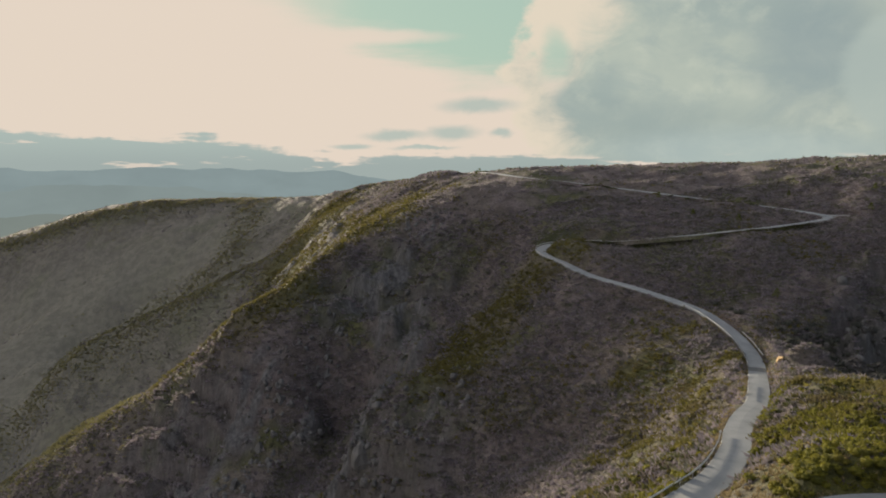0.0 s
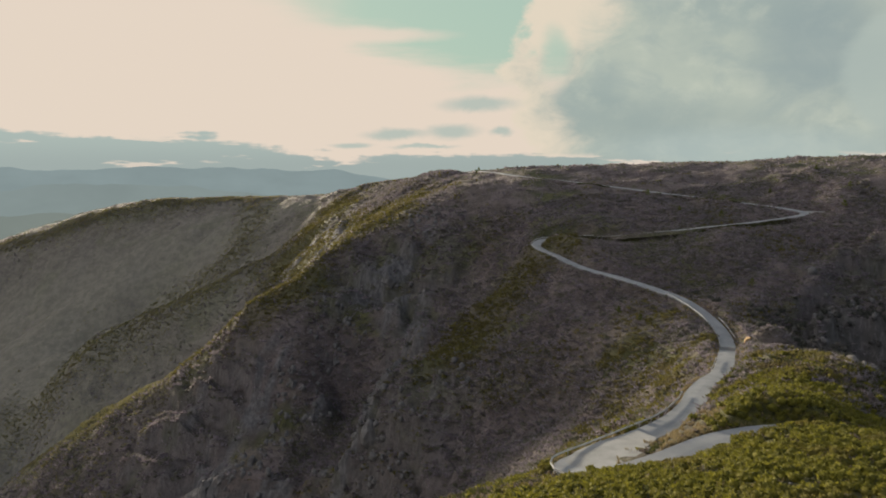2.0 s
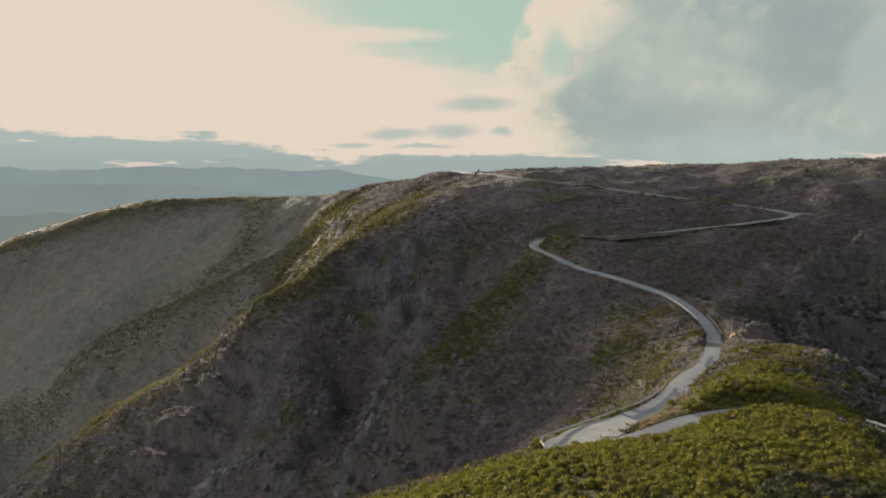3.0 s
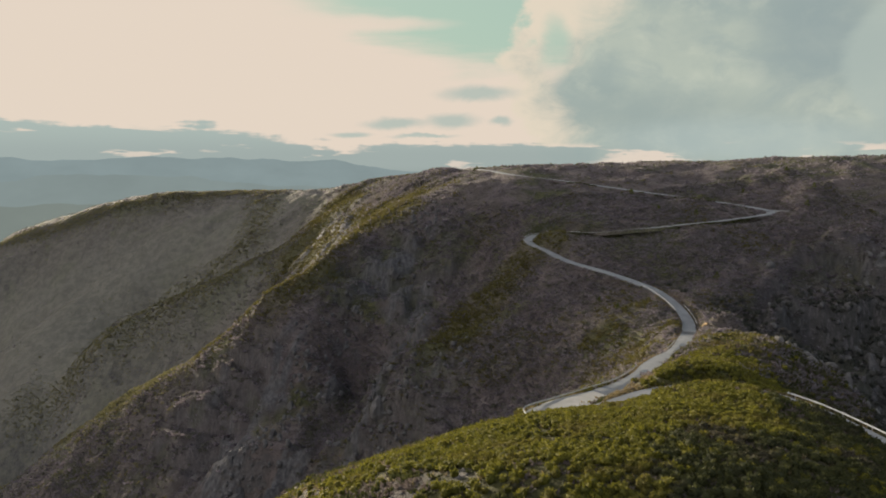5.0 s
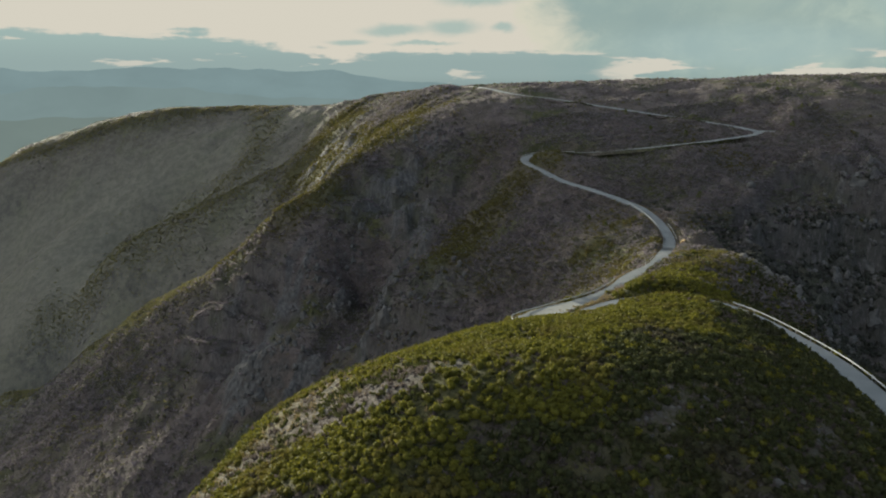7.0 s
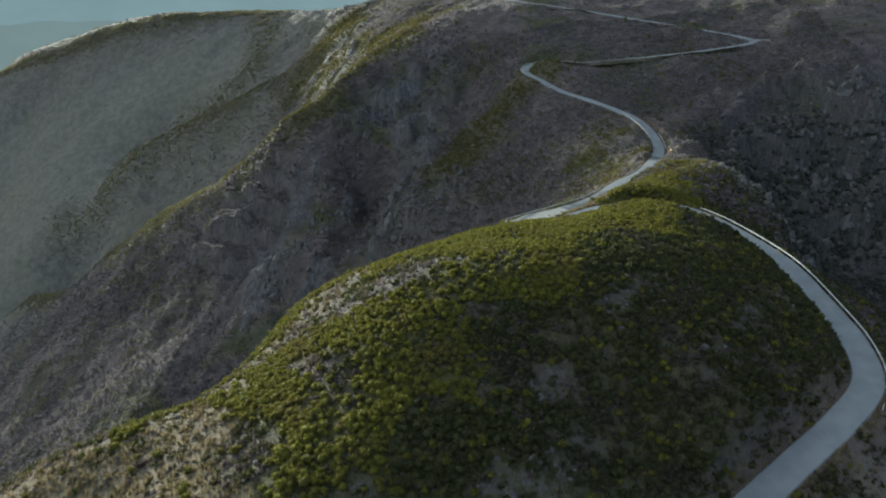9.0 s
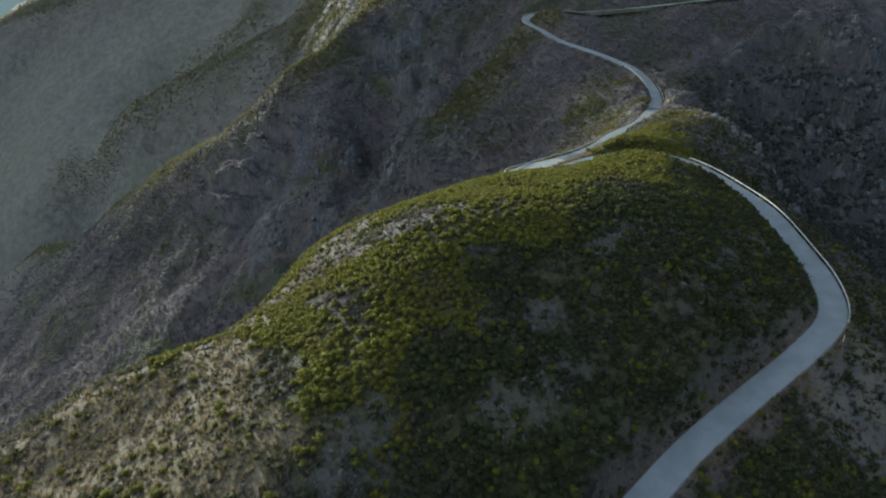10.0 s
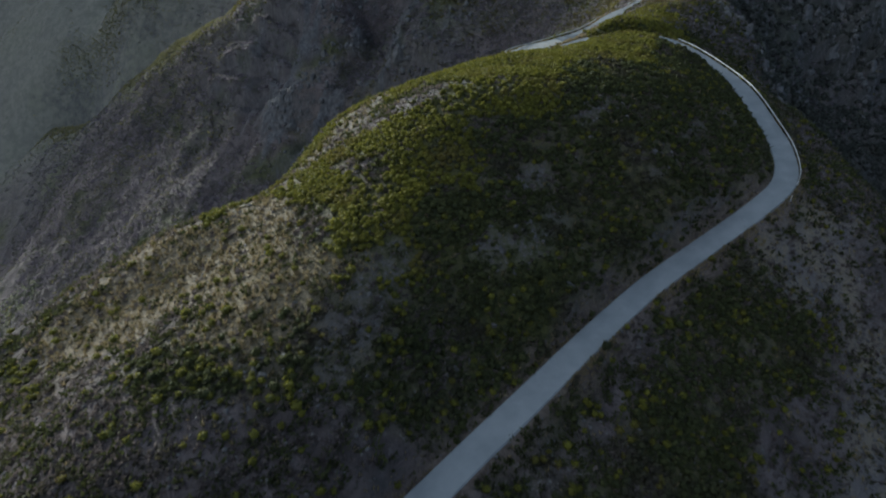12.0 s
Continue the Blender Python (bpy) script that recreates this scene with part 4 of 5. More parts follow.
mid_scrub = [scrub_shape(10, 0.55, 0.6) for k in range(8)]
far_scrub = [scrub_shape(6, 0.6, 0.6) for k in range(8)]

# the near hill
def bush_cover(x, y):
    closed = np.maximum(gorse_field(x, y), 0.85 * shade_side(x, y)) * (1 - 0.85 * dry_field(x, y))
    return np.maximum(closed, 0.05) * (1 - 0.9 * stony_field(x, y)) * (1 - 0.85 * island(x, y)) * (1 - 0.9 * pale_field(x, y)) * (1 - 0.75 * verge_field(x, y)) * (0.45 + 0.55 * step01(fractal(x, y, 5.0, 2, 57), -0.5, -0.1))


x, y = planted(-72, 82, -78, 118, 0.98, bush_cover)
# on the shaded side most bushes get the darker leaf colour as painted shade
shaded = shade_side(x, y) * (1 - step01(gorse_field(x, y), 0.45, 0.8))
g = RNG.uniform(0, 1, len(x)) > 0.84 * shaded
scatter("gorse_shrubs", near_bushes, x[g], y[g], sized(g.sum(), 0.85, 1.75), MAT_GORSE, "dense yellow-green gorse shrubs on the hilltop", "shrubs", tall=0.95)
scatter("shade_thicket", near_bushes, x[~g], y[~g], sized((~g).sum(), 0.9, 1.9), MAT_BROOM_SHADE, "dense bushes below the hilltop, dark green painted as shade", "shrubs", tall=0.95)
# small dark cushions dotted over the dry turf
x, y = planted(-75, 10, -60, 20, 1.7, lambda x, y: 0.55 * dry_field(x, y) * (0.25 + 0.75 * step01(fractal(x, y, 7.0, 2, 45), -0.3, 0.2)))
scatter("turf_cushions", near_bushes, x, y, sized(len(x), 0.35, 1.0), MAT_OLIVE, "small olive gorse cushions dotted over dry turf", "shrubs", tall=0.8)
x, y = spread(84000, -85, 95, -105, 110, lambda x, y: (0.10 + 0.90 * near_other(x, y)) * (1 - 0.9 * island(x, y)) * (1 - 0.6 * stony_field(x, y)), 2.7)
half = RNG.uniform(0, 1, len(x)) < 0.35 + 0.45 * step01(fractal(x, y, 12.0, 3, 58), -0.3, 0.3) * (1 - dry_field(x, y))
scatter("broom_shrubs", low_scrub, x[half], y[half], sized(half.sum(), 0.7, 1.9), MAT_BROOM_SHADE, "dark green broom shrubs on the shaded slope", "shrubs")
scatter("heather_shrubs", low_scrub, x[~half], y[~half], sized((~half).sum(), 0.6, 1.5), MAT_HEATHER, "brown heather shrubs on the stony slope", "shrubs")
x, y = spread(52000, -85, 85, -80, 85, lambda x, y: np.maximum(dry_field(x, y) * 0.9 + 0.08, np.maximum(island(x, y), 0.35 * pale_field(x, y))))
scatter("dry_grass", [tuft_shape(10) for k in range(6)], x, y, sized(len(x), 0.5, 1.3), MAT_STRAW, "pale straw-coloured dry grass tufts on the slope", "grass")
x, y = spread(18000, -70, 90, -95, 110, lambda x, y: np.maximum(0.08 + 0.4 * step01(fractal(x, y, 18.0, 3, 55), 0.1, 0.5), np.maximum(np.maximum(np.maximum(0.7 * stony_field(x, y), 0.55 * pale_field(x, y)), 0.12 * dry_field(x, y)), 0.45 * step01(-y, 34, 48))))
scatter("loose_stones", [stone_shape(0.55) for k in range(8)], x, y, sized(len(x), 0.12, 0.55), MAT_STONE, "pale grey schist stones between the shrubs", "stones", sink=-0.1)

# dry verges along the road
k = RNG.integers(0, 420, 12000)
side = RNG.choice((-1.0, 1.0), len(k)) * (2.15 + 1.5 * RNG.uniform(0, 1, len(k)) ** 2)
ahead = np.gradient(ROAD_LINE[:, :2], axis=0)
ahead /= np.linalg.norm(ahead, axis=1)[:, None]
x = ROAD_LINE[k, 0] + ahead[k, 1] * side + RNG.normal(0, 0.4, len(k))
y = ROAD_LINE[k, 1] - ahead[k, 0] * side + RNG.normal(0, 0.4, len(k))
d, _ = road_distance(x, y)
ok = (d > 2.1) & (fractal(x, y, 11.0, 3, 67) > -0.25)
x, y = x[ok], y[ok]
scatter("verge_grass", [tuft_shape(9) for k in range(6)], x, y, sized(len(x), 0.4, 0.9), MAT_STRAW, "beige dry grass along the verges of the road", "grass")

# gorse close to the road below the cutting
i, j = (int(((ROAD_LINE[:, 0] - a) ** 2 + (ROAD_LINE[:, 1] - b) ** 2).argmin()) for a, b in ((49, 108), (61, 132)))
k = RNG.integers(i, j, 110)
side = RNG.uniform(2.2, 5.0, len(k))
x, y = ROAD_LINE[k, 0] + ahead[k, 1] * side, ROAD_LINE[k, 1] - ahead[k, 0] * side
scatter("verge_gorse", near_bushes, x, y, sized(len(x), 0.8, 1.7), MAT_GORSE, "yellow-green gorse close to the road edge", "shrubs", tall=1.0)

# low scrub on the open side of the two traverses
x, y = [], []
for start, end, sign in (((60, 274), (140, 263.5), 1), ((133, 289), (46, 369), -1)):
    i, j = (int(((ROAD_LINE[:, 0] - a) ** 2 + (ROAD_LINE[:, 1] - b) ** 2).argmin()) for a, b in (start, end))
    k = RNG.integers(i, j, 1500)
    side = sign * RNG.uniform(2.8, 5.0, len(k))
    x.append(ROAD_LINE[k, 0] + ahead[k, 1] * side), y.append(ROAD_LINE[k, 1] - ahead[k, 0] * side)
x, y = np.hstack(x), np.hstack(y)
ok = fractal(x, y, 24.0, 3, 68) > -0.12
x, y = x[ok], y[ok]
scatter("roadside_scrub", low_scrub, x, y, sized(len(x), 0.8, 1.7), MAT_BROOM_SHADE, "dark low scrub along the open edge of the road", "shrubs")


def mid_field(x, y):
    return 0.5 + 0.5 * step01(fractal(x, y, 22.0, 4, 61), -0.3, 0.35)


# the slopes round the saddle and the hairpins
x, y = spread(80000, -60, 185, 75, 320, mid_field, 2.6)
k = RNG.uniform(0, 1, len(x)) > wood_field(x, y)
x, y = x[k], y[k]
g = RNG.uniform(0, 1, len(x)) < green_field(x, y)
scatter("gorse_thicket", mid_scrub, x[g], y[g], sized(g.sum(), 0.9, 2.4), MAT_OLIVE, "olive gorse thickets beside the road", "shrubs")
h = ~g & (RNG.uniform(0, 1, len(x)) < 0.72)
scatter("heather_slope", mid_scrub, x[h], y[h], sized(h.sum(), 0.8, 2.2), MAT_HEATH_HAZE, "grey-brown heather covering the hillside, paled for haze", "shrubs")
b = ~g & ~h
scatter("broom_slope", mid_scrub, x[b], y[b], sized(b.sum(), 0.8, 2.4), MAT_BROOM_HAZE, "green broom scattered over the hillside, greyed for haze", "shrubs")
x, y = planted(84, 235, -60, 245, 1.5, lambda x, y: wood_field(x, y) * (1 - 0.35 * cliff_field(x, y)), 3.0)
scatter("gorge_wood", near_bushes, x, y, sized(len(x), 1.3, 3.2), MAT_WOOD, "dark scrub wood filling the sides of the gorge", "shrubs", tall=1.0)
x, y = spread(5000, 0, 110, 70, 230, lambda x, y: 0.1 + 0.9 * step01(fractal(x, y, 20.0, 3, 64), 0.1, 0.4), 2.4)
scatter("slope_stones", [stone_shape(0.55) for k in range(6)], x, y, sized(len(x), 0.2, 0.9), MAT_STONE, "pale broken stones lying on the hillside", "stones", sink=-0.1)
# grey rock standing out of the gully sides
GULLY = [(-63, 257), (-56, 246), (-48, 275), (-40, 286), (-15, 327), (-5, 328), (-21, 204), (-16, 193), (3, 210), (-73, 224), (-35, 202), (-78, 213), (-26, 304), (-66, 243), (-83, 212)]
GORGE = [(149, 215), (166, 212), (158, 201), (140, 189), (148, 183), (163, 187), (176, 198), (161, 173), (148, 172), (164, 160), (129, 199), (118, 179), (100, 76), (94, 84)]
STACK = [(ICO_V * RNG.uniform(0.7, 1.2, (12, 1)) * (RNG.uniform(0.5, 0.9), RNG.uniform(0.5, 0.9), RNG.uniform(0.6, 1.0)), ICO_F) for k in range(10)]
for places, label in ((GULLY, "grey rock ribs standing out of the gully sides"), (GORGE, "dark grey rock towers in the wooded gorge")):
    p = np.array(places, float)[RNG.integers(0, len(places), 420)]
    x, y = p[:, 0] + RNG.normal(0, 6.0, len(p)), p[:, 1] + RNG.normal(0, 8.0, len(p))
    scatter("rock_ribs", STACK, x, y, sized(len(x), 0.7, 2.8), MAT_ROCKRIB, label, "rocks", sink=0.25)
# the far slopes
x, y = spread(63000, -620, 280, -20, 760, mid_field, 4.0)
k = ((x < -40) & (y > 190)) | (y > 300) | (x > 180) | ((x < -85) & (y > 0))
x, y = x[k], y[k]
x2, y2 = spread(52000, -300, 10, 240, 600, mid_field, 4.0)
x5, y5 = spread(9000, -125, -15, 370, 490, lambda x, y: np.ones(len(x)), 4.0)
x4, y4 = spread(16000, -250, -88, 90, 310, mid_field, 4.0)
x3, y3 = [], []
for line in SPURS:
    for (ax, ay), (bx, by) in zip(line[:-1], line[1:]):
        n = int(22 * math.hypot(bx - ax, by - ay))
        f = RNG.uniform(0, 1, n)
        x3.append(ax + (bx - ax) * f + RNG.normal(0, 11, n)), y3.append(ay + (by - ay) * f + RNG.normal(0, 11, n))
x, y = np.r_[x, x2, x4, x5, np.hstack(x3)], np.r_[y, y2, y4, y5, np.hstack(y3)]
k = RNG.uniform(0, 1, len(x)) > wood_field(x, y)
x, y = x[k], y[k]
g = RNG.uniform(0, 1, len(x)) < green_field(x, y)
p = ~g & (RNG.uniform(0, 1, len(x)) < 0.9 * haze_field(x, y))
# scrub in the pale colour that stands in for western haze
scatter("hazed_scrub_slope", far_scrub, x[p], y[p], sized(p.sum(), 1.0, 2.4), MAT_HAZE_SCRUB, "pale olive scrub over the far western slopes, coloured for haze", "grass", tall=0.7)
far_rest = ~g & ~p
n = g & (x > -128)
scatter("gorse_gully_head", far_scrub, x[n], y[n], sized(n.sum(), 1.2, 3.0), MAT_OLIVE, "olive gorse round the heads of the gullies", "shrubs")
g = g & ~n
scatter("gorse_far_slope", far_scrub, x[g], y[g], sized(g.sum(), 1.2, 3.2), MAT_OLIVE_LIT, "olive gorse along the far spur crests, lightened for sun and haze", "shrubs")
x, y = x[far_rest], y[far_rest]
h = RNG.uniform(0, 1, len(x)) < 0.7
scatter("heather_far_slope", far_scrub, x[h], y[h], sized(h.sum(), 1.2, 3.4), MAT_HEATH_HAZE, "grey-brown heather over the far gullied slopes, paled for haze", "shrubs")
scatter("broom_far_slope", far_scrub, x[~h], y[~h], sized((~h).sum(), 1.2, 3.4), MAT_BROOM_HAZE, "broom over the far gullied slopes, greyed for haze", "shrubs")

# ------------------------------------------------------------------ guard rails
def mat_steel():
    m, t, b, co = material("galvanised_steel", 0.5)
    n = noise_tex(t, co, 1.5, 4.0, 0.6)
    t.links.new(mix_rgb(t, smooth(t, n, 0.3, 0.7), (0.34, 0.35, 0.35), (0.50, 0.50, 0.49)), b.inputs["Base Color"])
    b.inputs["Metallic"].default_value = 0.35
    return m


MAT_STEEL = mat_steel()


def part(name, me, parent, label=""):
    ob = new(name, me)
    ob.parent = parent
    return tagged(ob, label)


def box_mesh(name, sx, sy, sz, mat):
    bm = bmesh.new()
    bmesh.ops.create_cube(bm, size=1.0, matrix=Matrix.Translation((0, 0, sz / 2)) @ Matrix.Diagonal((sx, sy, sz, 1)))
    bmesh.ops.bevel(bm, geom=list(bm.edges), offset=min(sx, sy) * 0.12, segments=1, affect="EDGES")
    me = bpy.data.meshes.new(name)
    bm.to_mesh(me)
    bm.free()
    me.materials.append(mat)
    return me


POST_MESH = box_mesh("post", 0.11, 0.06, 1.15, MAT_STEEL)
CAP_MESH = box_mesh("end_plate", 0.10, 0.34, 0.34, MAT_STEEL)


def nearest(px, py):
    return int(((ROAD_LINE[:, 0] - px) ** 2 + (ROAD_LINE[:, 1] - py) ** 2).argmin())


def guardrail(start, end, off, label):
    """A steel beam on posts beside the road, from one place to another; off: metres to the right of the middle."""
    i, j = nearest(*start), nearest(*end)
    line = ROAD_LINE[i:j + 1]
    tang = np.gradient(line[:, :2], axis=0)
    tang /= np.linalg.norm(tang, axis=1)[:, None]
    side = np.c_[tang[:, 1], -tang[:, 0]]
    rail_line = np.c_[line[:, :2] + side * off, line[:, 2]]
    root = new("guardrail")
    root.location = (rail_line[0, 0], rail_line[0, 1], rail_line[0, 2] + BASE)
    tagged(root, label, "guardrail", "guardrails along the road")
    sgn = 1 if off > 0 else -1
    profile = [(0.00, 0.44), (-0.06, 0.49), (0.0, 0.56), (-0.06, 0.64), (0.0, 0.69), (0.03, 0.69), (0.03, 0.44), (0.0, 0.44)]
    beam = ribbon("beam", rail_line, [(sgn * o, u) for o, u in profile], 0.0, MAT_STEEL)
    for v in beam.data.vertices:
        v.co -= root.location
    beam.parent = root
    length = np.r_[0, np.cumsum(np.linalg.norm(np.diff(rail_line[:, :2], axis=0), axis=1))]
    for d in np.arange(0.3, length[-1], 4.0):
        k = int(np.searchsorted(length, d))
        p = part("post", POST_MESH, root)
        p.location = (rail_line[k, 0] + side[k, 0] * sgn * 0.08 - root.location.x, rail_line[k, 1] + side[k, 1] * sgn * 0.08 - root.location.y, rail_line[k, 2] + BASE - 0.4 - root.location.z)
        p.rotation_euler = (0, 0, math.atan2(tang[k, 1], tang[k, 0]))
    for k in (0, len(line) - 1):
        p = part("end_plate", CAP_MESH, root)
        p.location = (rail_line[k, 0] - root.location.x, rail_line[k, 1] - root.location.y, rail_line[k, 2] + BASE + 0.42 - root.location.z)
        p.rotation_euler = (0, 0, math.atan2(tang[k, 1], tang[k, 0]))
    return root


guardrail((57, -2), (52, 56), 2.15, "long grey steel guardrail round the outside of a bend")
guardrail((15, 55), (44, 99), -2.3, "curved grey steel guardrail round the turning place")
guardrail((58, 126), (65, 140), -2.1, "short grey steel guardrail at the edge of the drop")
guardrail((76, 163), (76, 211), -2.1, "long pale steel guardrail above the gully slope")
guardrail((79.5, 173), (81, 188), 2.4, "short pale steel guardrail on the saddle")
guardrail((48, 254), (62, 273), -2.1, "pale steel guardrail round the hairpin bend")
guardrail((101, 260), (142, 264.5), 2.1, "pale steel guardrail on the middle traverse")

# ------------------------------------------------------------------ marker posts
def plain_paint(name, colour, rough):
    m, t, b, co = material(name, rough)
    n = noise_tex(t, co, 9.0, 4.0, 0.6)
    t.links.new(mix_rgb(t, smooth(t, n, 0.45, 0.75), colour, tuple(v * 0.6 for v in colour)), b.inputs["Base Color"])
    return m


WHITE_POST = box_mesh("post", 0.14, 0.09, 1.25, plain_paint("weathered_white_paint", (0.62, 0.61, 0.57), 0.6))
AMBER_LENS = box_mesh("reflector", 0.09, 0.03, 0.18, plain_paint("amber_plastic", (0.62, 0.30, 0.04), 0.3))


def marker_post(px, py, turn):
    """A plastic post at the road edge, with an amber reflector near its top."""
    root = new("marker_post")
    root.location = (px, py, float(height(np.array([px]), np.array([py]))[0]) - 0.25)
    root.rotation_euler = (0.02, -0.03, turn)
    part("post", WHITE_POST, root)
    part("reflector", AMBER_LENS, root, "amber reflector").location = (0.0, -0.05, 0.95)
    return tagged(root, "white roadside marker post with an amber reflector", "marker post", "marker posts along the road")


marker_post(56.4, -5.9, 0.6)
marker_post(60.3, 44.2, -0.3)

# ------------------------------------------------------------------ rock outcrops and boulders


def crag_mesh(name, seed, mat, sharp):
    """A weathered block of schist, split along flat faces."""
    r = random.Random(seed)
    bm = bmesh.new()
    bmesh.ops.create_icosphere(bm, subdivisions=3, radius=1.0)
    planes = []
    for k in range(16):
        n = Vector((r.gauss(0, 1), r.gauss(0, 1), r.gauss(0, 0.8))).normalized()
        planes.append((n, r.uniform(0.42, 0.85)))
    for v in bm.verts:
        for n, d in planes:
            over = v.co.dot(n) - d
            if over > 0:
                v.co -= n * over
        p = v.co * 2.2 + Vector((seed * 7.3, seed * 1.7, 0))
        v.co += v.co.normalized() * (noise.noise(p) * 0.16 + noise.noise(p * 3.1) * 0.07) * sharp * 2
    me = bpy.data.meshes.new(name)
    bm.to_mesh(me)
    bm.free()
    me.materials.append(mat)
    return me


MAT_CLIFF = mat_stone("dark_schist", (0.052, 0.052, 0.052), (0.125, 0.122, 0.118), (0.075, 0.073, 0.055))
CLIFFS = [crag_mesh("rock_outcrop", k + 20, MAT_CLIFF, 0.85) for k in range(5)]
CRAGS = [crag_mesh("rock_outcrop", k, MAT_STONE, 0.45) for k in range(5)]


def set_rock(name, mesh, px, py, sx, sy, sz, turn, label, group="", sunk=0.2):
    ob = new(name, mesh)
    pz = float(height(np.array([px]), np.array([py]))[0])
    ob.location = (px, py, pz - sz * sunk)
    ob.rotation_euler = (0.1, -0.08, turn)
    ob.scale = (sx, sy, sz)
    return tagged(ob, label, "rock", group)


# crags down the right-hand spur
r = random.Random(3)
CRAG_LINE = [(78.5, 114), (82, 107), (84, 100), (85.5, 93), (89, 87), (94, 80), (99, 73)]
for k in range(44):
    f = k / 43 * (len(CRAG_LINE) - 1.001)
    (ax, ay), (bx, by) = CRAG_LINE[int(f)], CRAG_LINE[int(f) + 1]
    px, py = ax + (bx - ax) * (f % 1) + r.gauss(0, 1.5), ay + (by - ay) * (f % 1) + r.gauss(0, 1.5)
    s = r.uniform(0.8, 2.3)
    set_rock("rock_outcrop", CRAGS[k % 5], px, py, s * 0.9, s * 1.3, s * 0.95, -0.5 + r.uniform(-0.5, 0.5), "pale grey weathered schist crag on the spur", "crags on the spur", 0.25)
# low outcrops on the near hill
for k, (cx, cy, n) in enumerate([(10, -25, 6), (24, 4, 8), (20, 0, 5), (9, -15, 7), (-9, -35, 5), (35, -7, 5), (42, 4, 5), (-20, 46, 4), (-38, -4, 4), (-15, 9, 4), (2, -40, 7), (-22, -50, 6), (48, 10, 3), (60, -22, 5), (4, -26, 4)]):
    for j in range(n):
        s = r.uniform(0.45, 1.05)
        set_rock("rock_outcrop", CRAGS[(k + j) % 5], cx + r.gauss(0, 2.4), cy + r.gauss(0, 2.4), s * 1.1, s * 0.7, s * 0.6, j * 0.9 + k, "low grey stone outcrop among the hill scrub", "outcrops on the near hill", 0.3)
# cliffs over the gully
for k, (cx, cy) in enumerate(GULLY):
    s = r.uniform(2.6, 5.0)
    set_rock("rock_outcrop", CLIFFS[k % 5], cx + r.gauss(0, 3), cy + r.gauss(0, 3), s * 0.8, s * 1.1, s * 1.5, k * 1.7, "upright grey cliff rock in the gully side", "cliffs of the gully", 0.5)
for k, (cx, cy) in enumerate(GORGE):
    s = r.uniform(2.6, 5.2)
    set_rock("rock_outcrop", CLIFFS[k % 5], cx + r.gauss(0, 3), cy + r.gauss(0, 3), s * 0.8, s * 1.1, s * 1.6, k * 1.3, "upright dark rock tower in the deep gorge", "cliffs of the gorge", 0.5)
BANK = crag_mesh("cut_bank", 9, MAT_CLAY, 0.6)
set_rock("cut_bank", BANK, 78.6, 157.0, 1.3, 2.6, 2.4, -0.35, "ochre earth bank cut beside the road")
set_rock("boulder", CRAGS[1], 67.5, 134.5, 1.0, 0.8, 0.8, 0.4, "pale boulder lying beside the road")
set_rock("boulder", CRAGS[3], 66.0, 133.0, 0.8, 0.7, 0.6, 2.0, "dark boulder lying beside the road")

# ------------------------------------------------------------------ small trees


def mat_bark():
    m, t, b, co = material("grey_bark", 0.9)
    n = noise_tex(t, scaled(t, co, 1, 1, 0.3), 12.0, 4.0, 0.7)
    t.links.new(mix_rgb(t, n, (0.06, 0.045, 0.035), (0.16, 0.13, 0.10)), b.inputs["Base Color"])
    put_bump(t, b, n, 0.6, 0.02)
    return m


MAT_BARK = mat_bark()
MAT_PINE = mat_leaf("young_pine_leaf", (0.045, 0.060, 0.014), (0.110, 0.125, 0.026), (0.09, 0.08, 0.03))


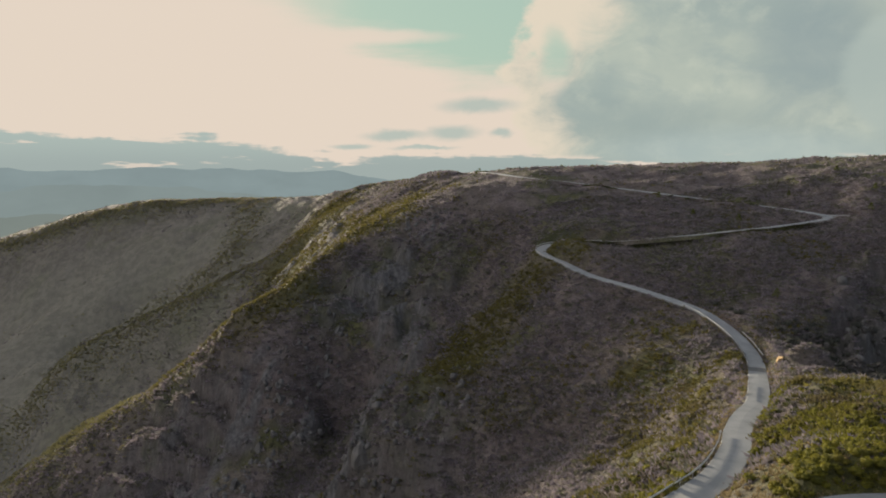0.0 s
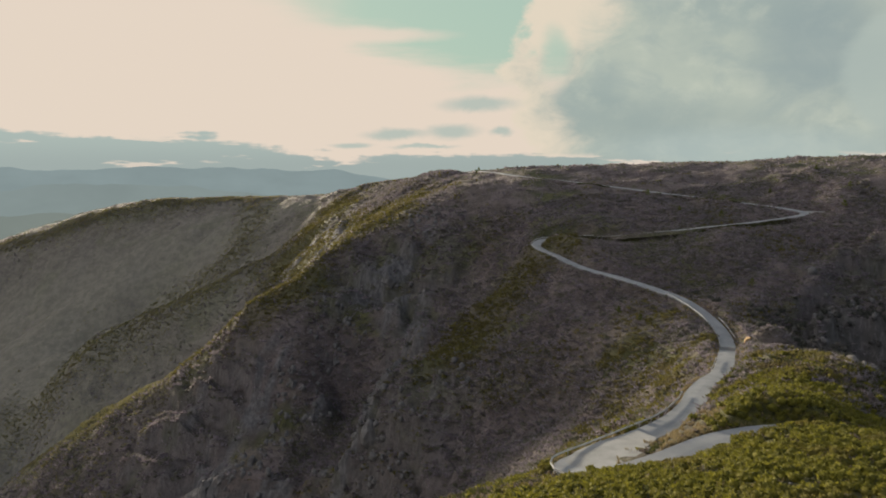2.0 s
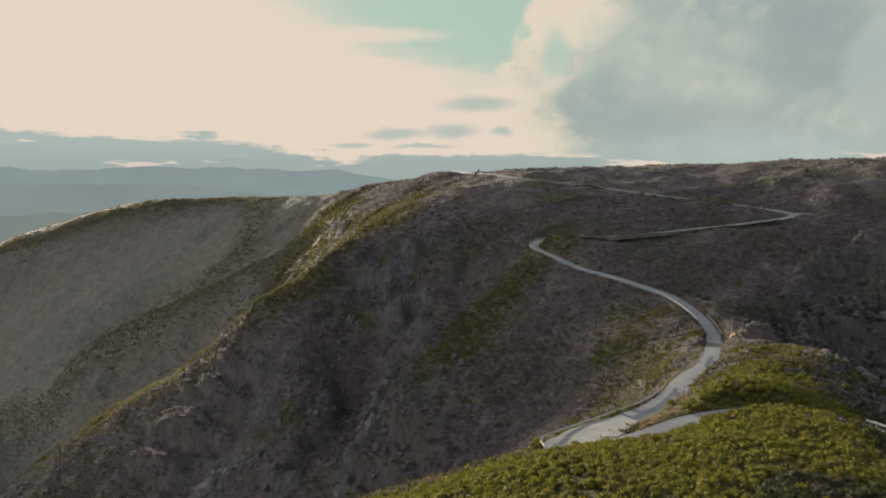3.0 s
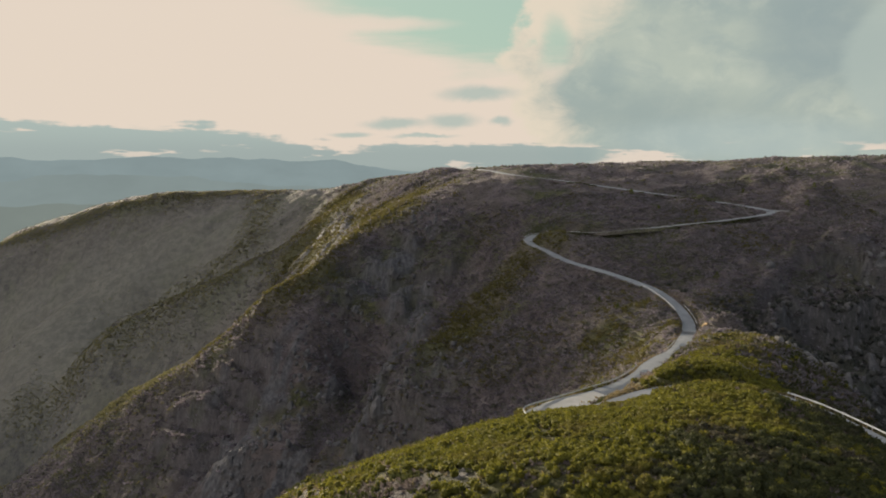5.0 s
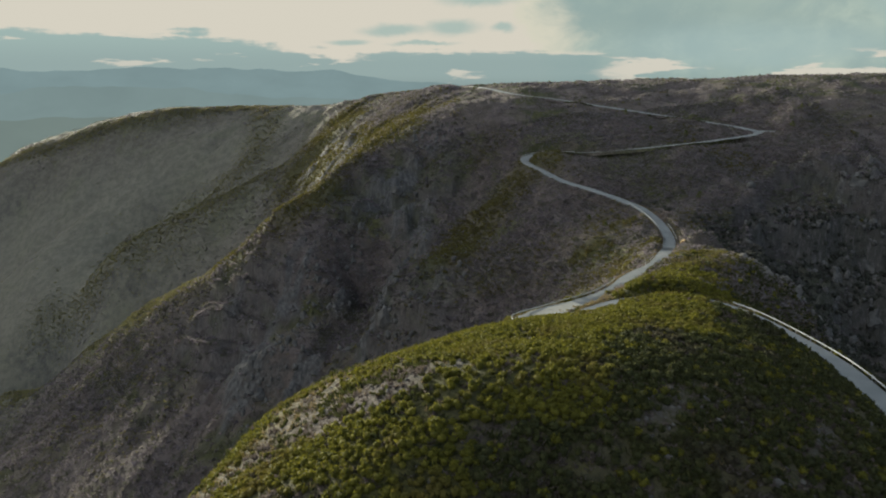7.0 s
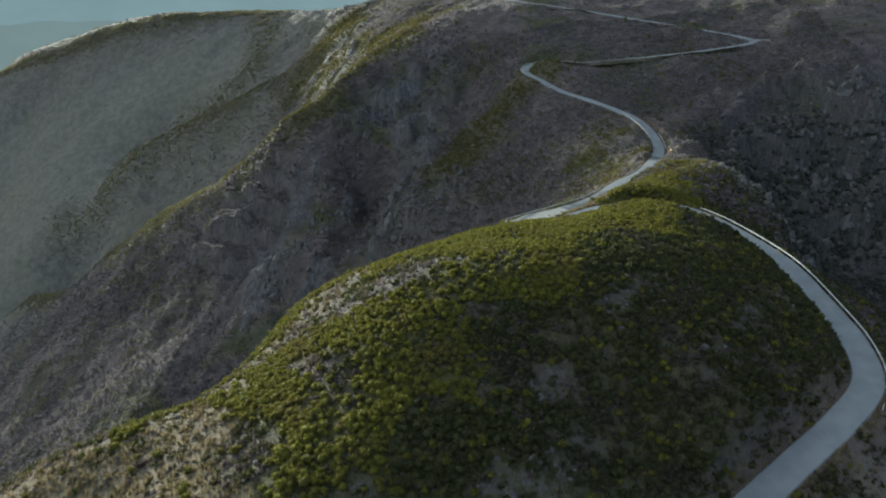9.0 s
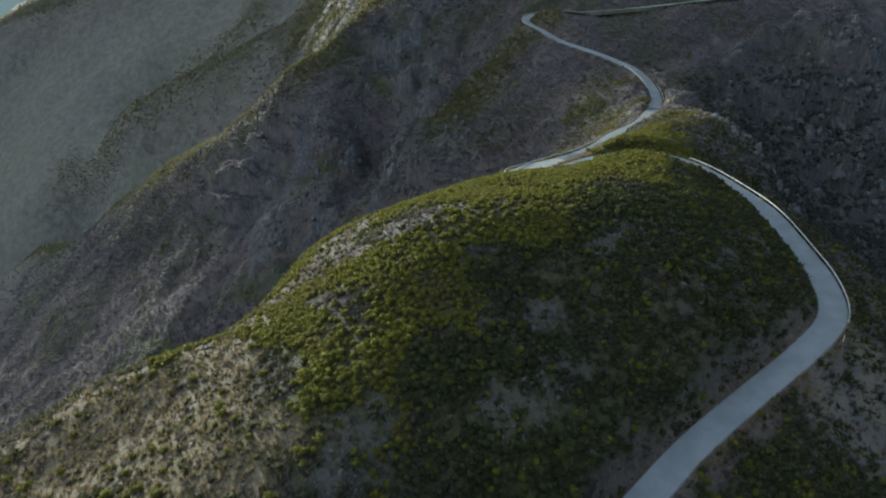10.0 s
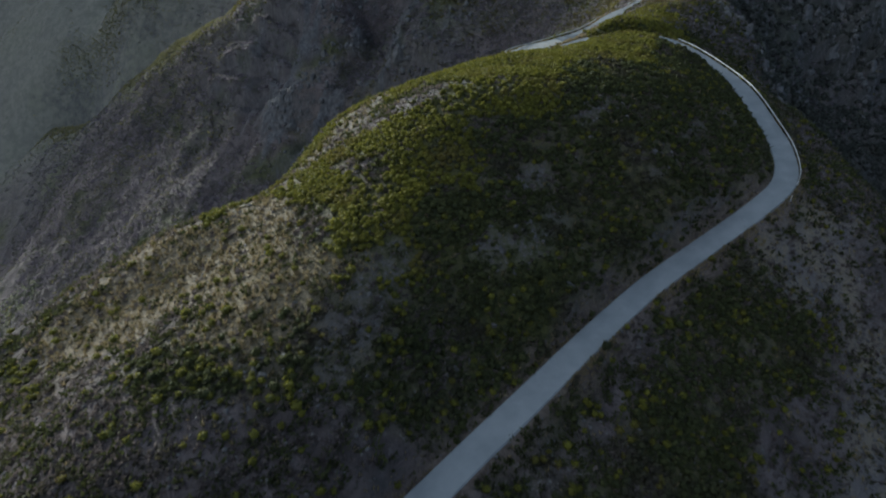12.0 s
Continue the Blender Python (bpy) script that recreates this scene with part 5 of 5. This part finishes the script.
def small_tree(tall, seed):
    """A young tree: tapered trunk with limbs, and a ragged crown of leaf sprays."""
    r = random.Random(seed)
    root = new("small_tree")
    bm = bmesh.new()

    def limb(a, b, ra, rb):
        d = (b - a)
        q = d.to_track_quat("Z", "Y").to_matrix().to_4x4()
        bmesh.ops.create_cone(bm, segments=6, radius1=ra, radius2=rb, depth=d.length, matrix=Matrix.Translation((a + b) / 2) @ q)
    top = Vector((r.uniform(-0.1, 0.1), r.uniform(-0.1, 0.1), tall))
    limb(Vector((0, 0, -0.3)), top * 0.5, 0.10, 0.06)
    limb(top * 0.5, top, 0.06, 0.01)
    ends = []
    for k in range(14):
        f = 0.18 + 0.78 * k / 13
        a = k * 2.4 + r.uniform(-0.4, 0.4)
        l = (1.05 - f) * tall * 0.42 + 0.1
        e = top * f + Vector((math.cos(a) * l, math.sin(a) * l, l * 0.35))
        limb(top * f, e, 0.025, 0.008)
        ends += [top * f + (e - top * f) * u for u in (0.45, 0.75, 1.0)]
    ends.append(top)
    me = bpy.data.meshes.new("trunk")
    bm.to_mesh(me)
    bm.free()
    me.materials.append(MAT_BARK)
    part("trunk", me, root)
    vs, fs = [], []
    for e in ends:
        for k in range(16):
            d = Vector((r.gauss(0, 1), r.gauss(0, 1), r.gauss(0.2, 0.7))).normalized()
            s = d.cross(Vector((r.gauss(0, 1), r.gauss(0, 1), r.gauss(0, 1)))).normalized() * r.uniform(0.05, 0.10)
            c = e + d * r.uniform(0.0, 0.12)
            n = len(vs)
            vs += [c - s, c + s, c + d * r.uniform(0.22, 0.42)]
            fs.append((n, n + 1, n + 2))
    me = bpy.data.meshes.new("crown")
    me.from_pydata([tuple(v) for v in vs], [], fs)
    me.materials.append(MAT_PINE)
    part("crown", me, root)
    return tagged(root, "small green young tree standing alone in the heather", "tree", "young trees on the hillside")


def stand(tree, px, py):
    pz = float(height(np.array([px]), np.array([py]))[0])
    return pose(px, py, pz, 0, 0, (px * 37) % 360)


tree_a, tree_b = small_tree(3.2, 1), small_tree(2.4, 2)
tree_a.matrix_basis, tree_b.matrix_basis = stand(tree_a, 97, 311), stand(tree_b, 102, 281)
for k, (px, py) in enumerate([(115, 268), (180, 318), (176, 282), (62, 196), (22, 417), (20, 414), (163, 263), (58, 208), (101, 206), (150, 300)]):
    source = (tree_a, tree_b)[k % 2]
    copy_thing(source, stand(source, px, py))
